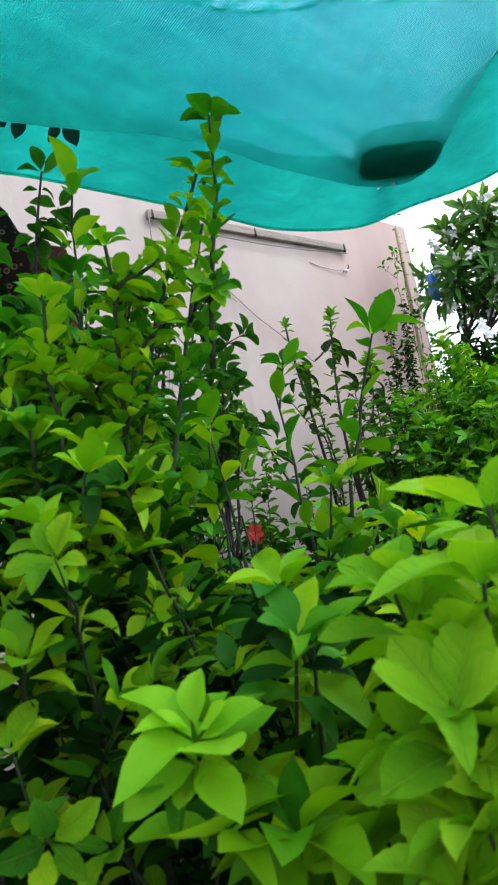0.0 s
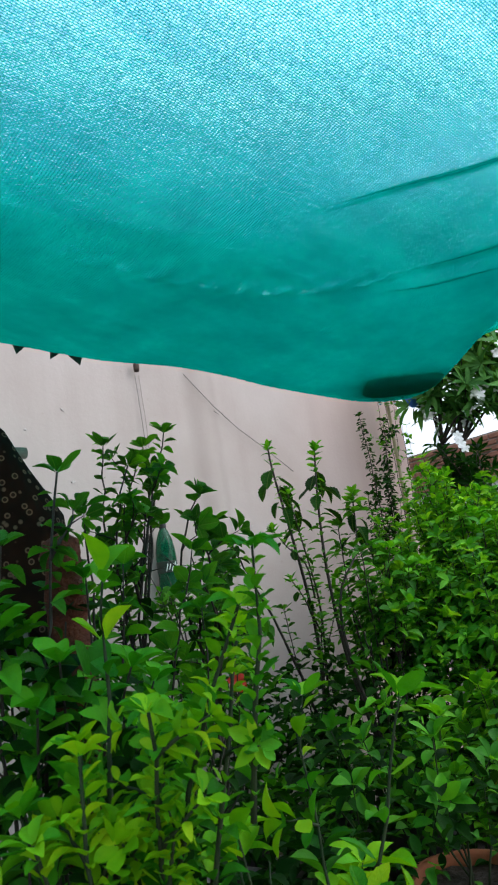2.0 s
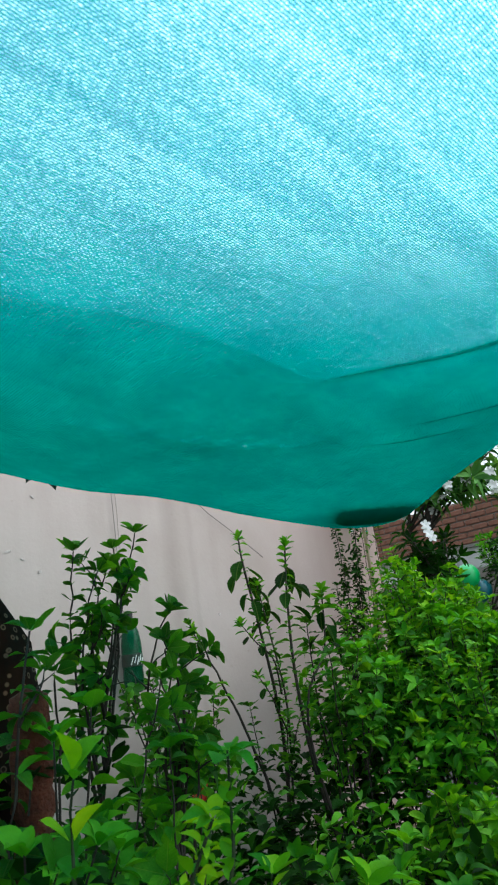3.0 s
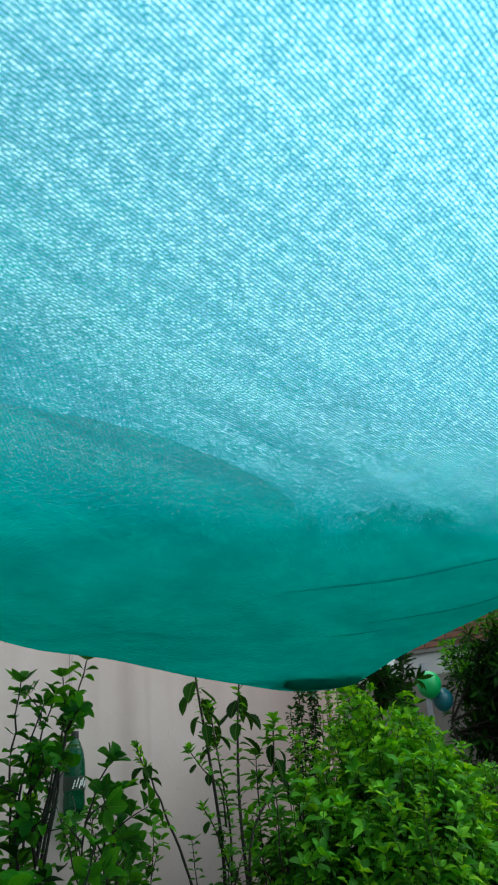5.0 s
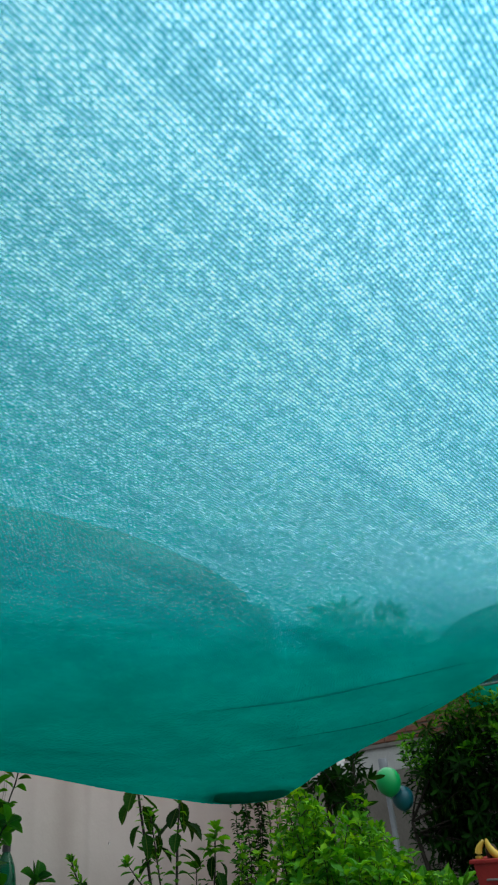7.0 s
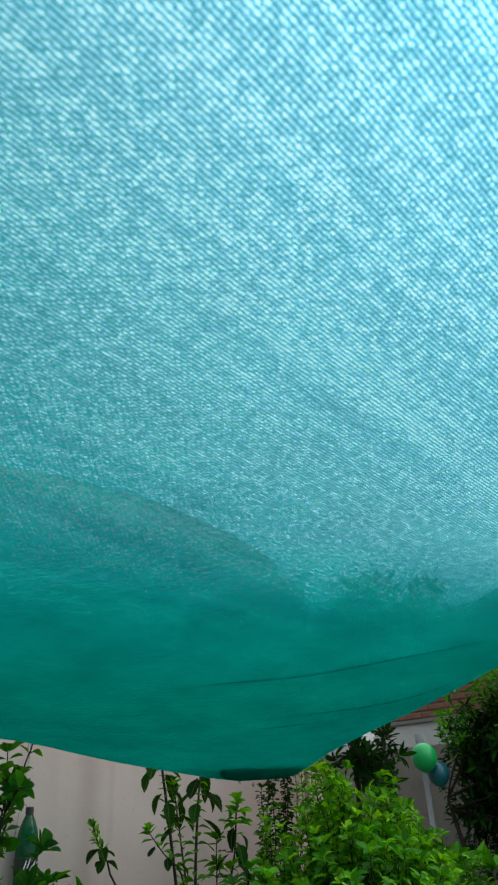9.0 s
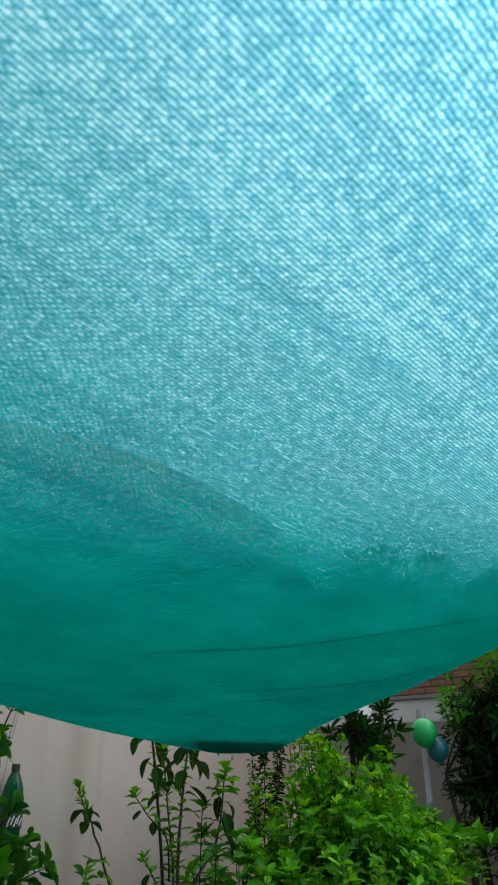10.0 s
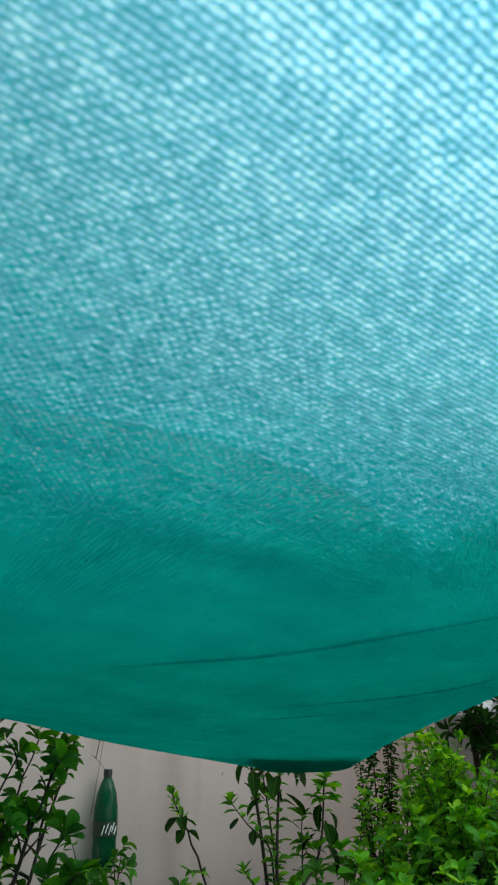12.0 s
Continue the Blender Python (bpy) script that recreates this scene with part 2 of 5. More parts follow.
def plaster():
    """Pink wall paint: broad blotches, damp streaks that run down, scuffs and trowel relief."""
    m, n, l, p = material("pink_wall_paint")
    base, streak, grain = noise_tex(n, l, 1.1, 5), noise_tex(n, l, 1.0, 5, 0.55, stretch=(2.6, 1.0, 0.16)), noise_tex(n, l, 55, 7)
    c1 = ramp(n, [(0.3, (0.41, 0.335, 0.30)), (0.5, (0.465, 0.395, 0.36)), (0.72, (0.52, 0.455, 0.425))])
    l.new(base.outputs[0], c1.inputs[0])
    c2 = ramp(n, [(0.40, (0.62, 0.58, 0.53)), (0.52, (1, 1, 1)), (1.0, (1, 1, 1))])
    l.new(streak.outputs[0], c2.inputs[0])
    mul = n.new("ShaderNodeMix")
    mul.data_type, mul.blend_type, mul.inputs[0].default_value = "RGBA", "MULTIPLY", 0.22
    l.new(c1.outputs[0], mul.inputs[6])
    l.new(c2.outputs[0], mul.inputs[7])
    scuff = noise_tex(n, l, 16, 8, 0.7, stretch=(1, 1, 2.4))
    c3 = ramp(n, [(0.64, (1, 1, 1)), (0.70, (0.86, 0.84, 0.82))])
    l.new(scuff.outputs[0], c3.inputs[0])
    mul2 = n.new("ShaderNodeMix")
    mul2.data_type, mul2.blend_type, mul2.inputs[0].default_value = "RGBA", "MULTIPLY", 0.7
    l.new(mul.outputs[2], mul2.inputs[6])
    l.new(c3.outputs[0], mul2.inputs[7])
    last = mul2.outputs[2]
    # brown runs of damp down the wall
    tc, sx = n.new("ShaderNodeTexCoord"), n.new("ShaderNodeSeparateXYZ")
    l.new(tc.outputs["Object"], sx.inputs[0])
    waver = noise_tex(n, l, 3.0, 5, 0.6, stretch=(1, 1, 0.5))
    for at, wide, depth in ((1.90, 0.085, 0.62), (2.02, 0.03, 0.22), (2.72, 0.07, 0.15), (3.05, 0.05, 0.25), (0.7, 0.06, 0.2)):
        off, far_, hit_, amt = n.new("ShaderNodeMath"), n.new("ShaderNodeMath"), n.new("ShaderNodeMapRange"), n.new("ShaderNodeMath")
        off.operation, off.inputs[1].default_value = "MULTIPLY_ADD", 0.10
        off.inputs[2].default_value = -at - 0.05
        l.new(waver.outputs[0], off.inputs[0])
        far_.operation = "ADD"
        l.new(sx.outputs[0], far_.inputs[0])
        l.new(off.outputs[0], far_.inputs[1])
        gap_ = n.new("ShaderNodeMath")
        gap_.operation = "ABSOLUTE"
        l.new(far_.outputs[0], gap_.inputs[0])
        hit_.interpolation_type = "SMOOTHSTEP"
        hit_.inputs[1].default_value, hit_.inputs[2].default_value, hit_.inputs[3].default_value, hit_.inputs[4].default_value = 0.0, wide, depth, 0.0
        l.new(gap_.outputs[0], hit_.inputs[0])
        amt.operation = "MULTIPLY"
        l.new(hit_.outputs[0], amt.inputs[0])
        l.new(streak.outputs[0], amt.inputs[1])
        run = n.new("ShaderNodeMix")
        run.data_type = "RGBA"
        run.inputs[7].default_value = (0.20, 0.155, 0.125, 1)
        l.new(amt.outputs[0], run.inputs[0])
        l.new(last, run.inputs[6])
        last = run.outputs[2]
    # pinker towards the wall's end
    end_ = n.new("ShaderNodeMapRange")
    end_.interpolation_type = "SMOOTHSTEP"
    end_.inputs[1].default_value, end_.inputs[2].default_value, end_.inputs[3].default_value, end_.inputs[4].default_value = 2.35, 3.15, 0.0, 0.55
    l.new(sx.outputs[0], end_.inputs[0])
    end_tint = n.new("ShaderNodeMix")
    end_tint.data_type = "RGBA"
    end_tint.inputs[7].default_value = (0.52, 0.345, 0.295, 1)
    l.new(end_.outputs[0], end_tint.inputs[0])
    l.new(last, end_tint.inputs[6])
    l.new(end_tint.outputs[2], p.inputs["Base Color"])
    p.inputs["Roughness"].default_value = 0.8
    bp = n.new("ShaderNodeBump")
    bp.inputs["Strength"].default_value, bp.inputs["Distance"].default_value = 0.25, 0.004
    l.new(grain.outputs[0], bp.inputs["Height"])
    l.new(bp.outputs[0], p.inputs["Normal"])
    return m


PINK = plaster()


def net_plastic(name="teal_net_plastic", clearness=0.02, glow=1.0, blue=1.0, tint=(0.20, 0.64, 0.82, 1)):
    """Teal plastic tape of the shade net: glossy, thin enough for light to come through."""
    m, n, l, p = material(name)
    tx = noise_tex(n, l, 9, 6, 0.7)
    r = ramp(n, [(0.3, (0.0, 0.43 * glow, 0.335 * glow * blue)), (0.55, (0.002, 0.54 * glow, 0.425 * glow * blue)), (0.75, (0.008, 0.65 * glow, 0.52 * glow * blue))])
    l.new(tx.outputs[0], r.inputs[0])
    l.new(r.outputs[0], p.inputs["Base Color"])
    p.inputs["Roughness"].default_value, p.inputs["Specular IOR Level"].default_value = 0.5, 0.12
    tr, mx = n.new("ShaderNodeBsdfTranslucent"), n.new("ShaderNodeMixShader")
    l.new(r.outputs[0], tr.inputs[0])
    mx.inputs[0].default_value = 0.85
    l.new(p.outputs[0], mx.inputs[1])
    l.new(tr.outputs[0], mx.inputs[2])
    clear, both = n.new("ShaderNodeBsdfTransparent"), n.new("ShaderNodeMixShader")
    clear.inputs[0].default_value = tint
    both.inputs[0].default_value = clearness
    l.new(mx.outputs[0], both.inputs[1])
    l.new(clear.outputs[0], both.inputs[2])
    l.new(both.outputs[0], n["Material Output"].inputs[0])
    return m


NET = net_plastic(clearness=0.22, glow=1.32, blue=0.98, tint=(0.02, 0.66, 0.60, 1))


# the direction of the knitted tapes on plan, in degrees
KNIT = -1.0


def net_film():
    """The thin knitted tapes between the strands: pale teal, half clear."""
    m, n, l, p = material("teal_net_film")
    # the knit is drawn tighter in long bands along its tapes, and unevenly from stitch to stitch
    tc, turn, bands = n.new("ShaderNodeTexCoord"), n.new("ShaderNodeMapping"), n.new("ShaderNodeTexNoise")
    turn.inputs["Scale"].default_value = (2.2, 30.0, 1.0)
    bands.inputs["Scale"].default_value, bands.inputs["Detail"].default_value, bands.inputs["Roughness"].default_value = 1.0, 5, 0.6
    spread = n.new("ShaderNodeVectorRotate")
    spread.rotation_type, spread.inputs["Angle"].default_value = "Z_AXIS", radians(-KNIT)
    l.new(tc.outputs["Object"], spread.inputs["Vector"])
    l.new(spread.outputs[0], turn.inputs[0])
    l.new(turn.outputs[0], bands.inputs["Vector"])
    fine = noise_tex(n, l, 170, 4, 0.75)
    add = n.new("ShaderNodeMath")
    add.operation, add.inputs[1].default_value = "MULTIPLY_ADD", 0.95
    half = n.new("ShaderNodeMath")
    half.operation, half.inputs[1].default_value, half.inputs[2].default_value = "MULTIPLY_ADD", 0.5, 0.2
    l.new(bands.outputs[0], half.inputs[0])
    l.new(fine.outputs[0], add.inputs[0])
    l.new(half.outputs[0], add.inputs[2])
    tint = ramp(n, [(0.60, (0.13, 0.41, 0.49)), (0.90, (0.31, 0.64, 0.73)), (1.0, (0.52, 0.83, 0.88))])
    l.new(add.outputs[0], tint.inputs[0])
    clear, glow, mx = n.new("ShaderNodeBsdfTransparent"), n.new("ShaderNodeBsdfTranslucent"), n.new("ShaderNodeMixShader")
    l.new(tint.outputs[0], clear.inputs[0])
    l.new(tint.outputs[0], glow.inputs[0])
    mx.inputs[0].default_value = 0.25
    l.new(clear.outputs[0], mx.inputs[1])
    l.new(glow.outputs[0], mx.inputs[2])
    l.new(mx.outputs[0], n["Material Output"].inputs[0])
    return m


FILM = net_film()
WEFT = net_plastic("pale_net_plastic", 0.55)
TAPE = net_plastic("half_clear_net_tape", 0.70, 1.25, 1.14)
# darker copy of the net colour, holding down the sky light on the hem
HEM_SHADED = net_plastic("hem_shaded_net", 0.02, 0.68, 0.92)
# doubled net, coloured darker to carry the shadow line of the creases
DOUBLE_SHADE = net_plastic("doubled_shaded_net", 0.35, 0.9, 1.0, (0.02, 0.5, 0.45, 1))


def bottle_plastic():
    m, n, l, p = material("green_bottle_plastic")
    tx = noise_tex(n, l, 30, 3)
    r = ramp(n, [(0.3, (0.002, 0.070, 0.028)), (0.7, (0.008, 0.13, 0.055))])
    l.new(tx.outputs[0], r.inputs[0])
    l.new(r.outputs[0], p.inputs["Base Color"])
    p.inputs["Roughness"].default_value, p.inputs["Transmission Weight"].default_value, p.inputs["IOR"].default_value = 0.12, 0.45, 1.3
    return m


BOTTLE = bottle_plastic()


def cloth():
    """Dark cloth printed with pale rings."""
    m, n, l, p = material("dark_ringed_cloth")
    tc, vo = n.new("ShaderNodeTexCoord"), n.new("ShaderNodeTexVoronoi")
    vo.inputs["Scale"].default_value = 48
    l.new(tc.outputs["Object"], vo.inputs["Vector"])
    ring = ramp(n, [(0.0, (0.022, 0.016, 0.012)), (0.16, (0.022, 0.016, 0.012)), (0.22, (0.13, 0.11, 0.09)), (0.27, (0.10, 0.085, 0.07)), (0.34, (0.012, 0.008, 0.006))])
    l.new(vo.outputs["Distance"], ring.inputs[0])
    tx = noise_tex(n, l, 4, 4)
    tone = ramp(n, [(0.35, (1, 1, 1)), (0.50, (1.0, 0.8, 0.65)), (0.64, (2.6, 1.5, 1.0))])
    l.new(tx.outputs[0], tone.inputs[0])
    mul = n.new("ShaderNodeMix")
    mul.data_type, mul.blend_type, mul.inputs[0].default_value = "RGBA", "MULTIPLY", 1.0
    l.new(ring.outputs[0], mul.inputs[6])
    l.new(tone.outputs[0], mul.inputs[7])
    l.new(mul.outputs[2], p.inputs["Base Color"])
    p.inputs["Roughness"].default_value, p.inputs["Specular IOR Level"].default_value = 0.95, 0.1
    return m


CLOTH = cloth()


# ---- mesh helpers ----
def link(name, mesh, mat, parent=None, label="", smooth=False):
    if not mesh.materials:
        mesh.materials.append(mat)
    if smooth:
        mesh.polygons.foreach_set("use_smooth", [True] * len(mesh.polygons))
    ob = new(name, mesh)
    ob.parent = parent
    return tagged(ob, label)


def part(name, bm, mat, parent=None, label="", smooth=False):
    me = bpy.data.meshes.new(name)
    bm.to_mesh(me)
    bm.free()
    return link(name, me, mat, parent, label, smooth)


def raw(name, verts, faces, mat, parent=None, label="", smooth=False):
    me = bpy.data.meshes.new(name)
    me.from_pydata([tuple(v) for v in verts], [], faces)
    me.update()
    return link(name, me, mat, parent, label, smooth)


def thing(name, label, category, place=(0, 0, 0), group="", kind=""):
    ob = new(name)
    ob.location = place
    return tagged(ob, label, category, group, kind)


def box(x0, x1, y0, y1, z0, z1, bevel=0.0, segments=2):
    bm = bmesh.new()
    bmesh.ops.create_cube(bm, size=1, matrix=Matrix.Translation(((x0 + x1) / 2, (y0 + y1) / 2, (z0 + z1) / 2)) @ Matrix.Diagonal((x1 - x0, y1 - y0, z1 - z0, 1)))
    if bevel:
        bmesh.ops.bevel(bm, geom=bm.edges[:], offset=bevel, segments=segments, affect="EDGES", profile=0.6)
    return bm


def lathe(profile, steps=20, bm=None, m=None):
    """A turned body from (radius, height) pairs, closed where the radius is 0."""
    bm = bm or bmesh.new()
    m = m or Matrix()
    rings = []
    for r, z in profile:
        if r < 1e-6:
            rings.append([bm.verts.new(m @ Vector((0, 0, z)))])
        else:
            rings.append([bm.verts.new(m @ Vector((r * math.cos(2 * math.pi * k / steps), r * math.sin(2 * math.pi * k / steps), z))) for k in range(steps)])
    for a, b in zip(rings, rings[1:]):
        for k in range(steps):
            j = (k + 1) % steps
            if len(a) == 1:
                bm.faces.new((a[0], b[j], b[k]))
            elif len(b) == 1:
                bm.faces.new((a[k], a[j], b[0]))
            else:
                bm.faces.new((a[k], a[j], b[j], b[k]))
    return bm


def tube(bm, points, radii, sides=5):
    """A tapered tube along points."""
    points = [Vector(p) for p in points]
    rings = []
    for i, p in enumerate(points):
        way = (points[min(i + 1, len(points) - 1)] - points[max(i - 1, 0)]).normalized()
        across = way.orthogonal().normalized() if abs(way.z) < 0.99 else Vector((1, 0, 0))
        if abs(way.z) < 0.99:
            across = way.cross(Vector((0, 0, 1))).normalized()
        other = way.cross(across).normalized()
        r = radii[i] if hasattr(radii, "__len__") else radii
        rings.append([bm.verts.new(p + across * r * math.cos(2 * math.pi * k / sides) + other * r * math.sin(2 * math.pi * k / sides)) for k in range(sides)])
    for a, b in zip(rings, rings[1:]):
        for k in range(sides):
            bm.faces.new((a[k], a[(k + 1) % sides], b[(k + 1) % sides], b[k]))
    bm.faces.new(rings[0][::-1])
    bm.faces.new(rings[-1])
    return bm


def leaf_geometry(width, shape, fold, curl, teeth, twist=0.0, stations=8, across=(-1, -0.5, 0, 0.5, 1)):
    """A leaf of length 1 along +y from its stalk: shape gives how full base and tip are; cupped along the midrib, curled to the tip."""
    a, b = shape
    peak = (a / (a + b)) ** a * (b / (a + b)) ** b
    verts, faces, n = [(0, 0, 0)], [], len(across)
    for i in range(1, stations):
        f = 0.04 + 0.94 * i / stations
        w = width * 0.5 * f ** a * (1 - f) ** b / peak
        if teeth and i % 2:
            w *= 1 - teeth
        y = 0.10 + 0.90 * f
        z = -curl * f * f + 0.10 * f
        tw = twist * f
        for side in across:
            up = fold * w * abs(side) ** 1.5 + (0.02 * math.sin(8 * f + 2 * side) * abs(side))
            verts.append((side * w * math.cos(tw), y, z + up + side * w * math.sin(tw)))
    verts.append((0, 1.0, 0.10 - curl))
    for i in range(stations - 2):
        p, q = 1 + n * i, 1 + n * (i + 1)
        faces += [(p + k, p + k + 1, q + k + 1, q + k) for k in range(n - 1)]
    last = 1 + n * (stations - 2)
    end = len(verts) - 1
    faces += [(0, 2 + k, 1 + k) for k in range(n - 1)] + [(last + k, last + k + 1, end) for k in range(n - 1)]
    return verts, faces


def leaf_kinds(width, shape, teeth, bends):
    """Each bend twice over: finely cut for single leaves, plainer for joined foliage."""
    return [(leaf_geometry(width * w, shape, f, c, teeth, tw, 12, (-1, 0, 1)) if teeth > 0.03 else leaf_geometry(width * w, shape, f, c, teeth, tw), leaf_geometry(width * w, shape, f, c, 0.0, tw, 6, (-1, 0, 1))) for w, f, c, tw in bends]


BENDS = [(1.0, 0.50, 0.20, 0.15), (0.92, 0.75, 0.40, -0.3), (1.08, 0.35, 0.08, 0.05), (0.88, 0.60, 0.60, 0.35), (1.0, 0.30, -0.10, -0.15), (1.05, 0.45, 0.30, 0.5), (0.95, 0.9, 0.15, -0.1)]
SHAPES = {
    "ovate": leaf_kinds(0.50, (0.62, 0.80), 0.10, BENDS),
    "lance": leaf_kinds(0.27, (0.75, 0.85), 0.0, BENDS),
    "small": leaf_kinds(0.52, (0.62, 0.74), 0.02, [(w, f, 0.4 * k, tw) for w, f, k, tw in BENDS]),
    "serrate": leaf_kinds(0.58, (0.60, 0.74), 0.09, BENDS),
    "broad": leaf_kinds(0.74, (0.50, 0.72), 0.05, BENDS),
}
LEAF_MESH = {}


def leaf_mesh(shape, k, tone):
    if (shape, k, tone) not in LEAF_MESH:
        me = bpy.data.meshes.new("leaf")
        v, f = SHAPES[shape][k][0]
        me.from_pydata(v, [], f)
        me.polygons.foreach_set("use_smooth", [True] * len(me.polygons))
        me.materials.append(LEAF[tone][0])
        me.update()
        LEAF_MESH[shape, k, tone] = me
    return LEAF_MESH[shape, k, tone]


# gaps between the bushes where nothing grows: from, to, half width
BARE = [(Vector((0.42, 0.53, 1.04)), Vector((1.48, 1.87, 1.13)), 0.055), (Vector((0.44, 0.54, 1.255)), Vector((1.48, 1.87, 1.13)), 0.055), (Vector((0.80, 1.0, 1.08)), Vector((1.45, 1.84, 1.10)), 0.10),
        (Vector((0.85, 1.27, 1.56)), Vector((1.60, 2.36, 1.60)), 0.075), (Vector((0.90, 1.33, 1.47)), Vector((1.60, 2.36, 1.58)), 0.07), (Vector((0.80, 0.50, 0.92)), Vector((1.40, 1.0, 0.70)), 0.085)]


class Plant:
    """A plant: stems that rise from its base to given tips, each leaf its own piece up to a limit, the rest joined."""

    def __init__(self, name, label, base, seed, shape="ovate", tone="young", size=0.06, limit=300, wood=STEM_GREEN, category="plant", group="", mix=0.0):
        self.ob = thing(name, label, category, base, group)
        self.base, self.r, self.shape, self.tone, self.size, self.limit, self.wood = Vector(base), random.Random(seed), shape, tone, size, limit, wood
        self.count, self.joined, self.mix = 0, {}, mix

    def leaf(self, at, way, size, up=None, tone=None, shape=None):
        """A leaf at a place (world), growing along way; none in the bare gaps between the bushes."""
        r, way = self.r, Vector(way).normalized()
        for a, b, wide in BARE:
            for q in (Vector(at), Vector(at) + way * size):
                u = max(0.0, min(1.0, (q - a).dot(b - a) / (b - a).length_squared))
                if (q - a.lerp(b, u)).length < wide:
                    return
        up = Vector(up) if up else Vector((r.uniform(-0.35, 0.35), r.uniform(-0.35, 0.35), 1))
        side = way.cross(up)
        if side.length < 1e-3:
            side = way.orthogonal()
        side.normalize()
        nrm = side.cross(way).normalized()
        m = Matrix((side, way, nrm)).transposed().to_4x4()
        m = Matrix.Translation(Vector(at) - self.base) @ m @ Matrix.Diagonal((size, size, size, 1))
        k = r.randrange(7)
        shape, tone = shape or self.shape, tone or ("mid" if self.mix and r.random() < self.mix else self.tone)
        if self.count < self.limit:
            ob = new("leaf", leaf_mesh(shape, k, tone))
            ob.parent = self.ob
            ob.matrix_local = m
            self.count += 1
        else:
            v, f = SHAPES[shape][k][1]
            jv, jf = self.joined.setdefault(tone, ([], []))
            o = len(jv)
            jv += [m @ Vector(p) for p in v]
            jf += [tuple(i + o for i in q) for q in f]

    def whorl(self, at, n, size, lift=0.35, way=(0, 0, 1), tone=None, shape=None):
        r, a0 = self.r, self.r.uniform(0, 6.28)
        way = Vector(way).normalized()
        side = way.orthogonal().normalized()
        other = way.cross(side)
        for i in range(n):
            a = a0 + 6.28 * i / n + r.uniform(-0.3, 0.3)
            out = side * math.cos(a) + other * math.sin(a)
            l = lift + r.uniform(-0.25, 0.3)
            self.leaf(Vector(at) + out * 0.003, out + way * l, size * r.uniform(0.7, 1.1), up=way + out * -0.2 + Vector((r.uniform(-.2, .2), r.uniform(-.2, .2), 0)), tone=tone, shape=shape)

    def stem(self, tip, start=None, radius=0.004, leafy=0.6, gap=0.035, bow=0.06, size=None, pair=2, lift=0.4, crown=5, twigs=0, twig=0.12, droop=0.0, tone=None, crown_lift=0.45, old=None):
        """One stem from the plant's base (or start) to tip, with leaves on its upper part and a tuft at the end."""
        r, tip = self.r, Vector(tip)
        size = size or self.size
        if start is None:
            a, start = r.uniform(0, 6.28), self.base.copy()
            start += Vector((math.cos(a), math.sin(a), 0)) * r.uniform(0.01, 0.06)
        start = Vector(start)
        span = (tip - start).length
        side = Vector((r.uniform(-1, 1), r.uniform(-1, 1), 0)) * bow * span
        n = max(5, int(span / 0.05))
        pts = []
        for i in range(n + 1):
            f = i / n
            p = start.lerp(tip, f) + side * math.sin(math.pi * f) + Vector((0, 0, 0.06 * span * math.sin(math.pi * f)))
            p += Vector((r.uniform(-1, 1), r.uniform(-1, 1), 0)) * 0.004 * (0 < i < n)
            pts.append(p)
        bm = tube(bmesh.new(), [p - self.base for p in pts], [radius * (1 - 0.65 * i / n) for i in range(n + 1)], 6)
        # leaves along the stem
        d, a = 0.0, r.uniform(0, 6.28)
        lengths = [(pts[i + 1] - pts[i]).length for i in range(n)]
        total = sum(lengths)
        at = total * (1 - leafy)
        while at < total - 0.008:
            acc = 0
            for i in range(n):
                if acc + lengths[i] >= at:
                    break
                acc += lengths[i]
            p = pts[i].lerp(pts[i + 1], (at - acc) / lengths[i])
            way = (pts[i + 1] - pts[i]).normalized()
            s1 = way.orthogonal().normalized()
            s2 = way.cross(s1)
            age = (total - at) / total
            for k in range(pair):
                b = a + 6.28 * k / pair + r.uniform(-0.35, 0.35)
                out = s1 * math.cos(b) + s2 * math.sin(b)
                self.leaf(p + out * radius * 0.6, out + way * (lift + r.uniform(-0.25, 0.25)) - Vector((0, 0, droop * r.uniform(0.6, 1.3))), size * r.uniform(0.6, 1.15) * (0.75 + 0.35 * age), tone=old if old and total - at > 0.11 and r.random() < 0.75 else tone)
            a += 1.57 + r.uniform(-0.4, 0.4)
            at += gap * r.uniform(0.7, 1.3)
        if crown:
            self.whorl(tip, crown, size * 0.95, crown_lift, pts[-1] - pts[-2], tone)
        for _ in range(twigs):
            f = r.uniform(max(0.25, 1 - leafy), 0.95)
            i = min(n - 1, int(f * n))
            out = Vector((r.uniform(-1, 1), r.uniform(-1, 1), r.uniform(0.15, 0.9))).normalized()
            q = pts[i] + out * twig * r.uniform(0.5, 1.2)
            self.stem(q, pts[i], radius * 0.55, 0.8, gap, 0.1, size * 0.9, pair, lift, max(3, crown - 1), 0, twig, droop, tone, crown_lift, old)
        part("stem", bm, self.wood, self.ob, smooth=True)
        return pts

    def tree(self, fork, tips, radius=0.008, **how):
        """A woody trunk to a fork, and branches to the tips that leave it at several heights."""
        trunk = self.stem(fork, self.base, radius=radius, leafy=0.0, crown=0, bow=0.05)
        n = len(trunk)
        for tip in tips:
            self.stem(tip, trunk[self.r.randrange(n // 2, n)], radius=radius * 0.6, **how)

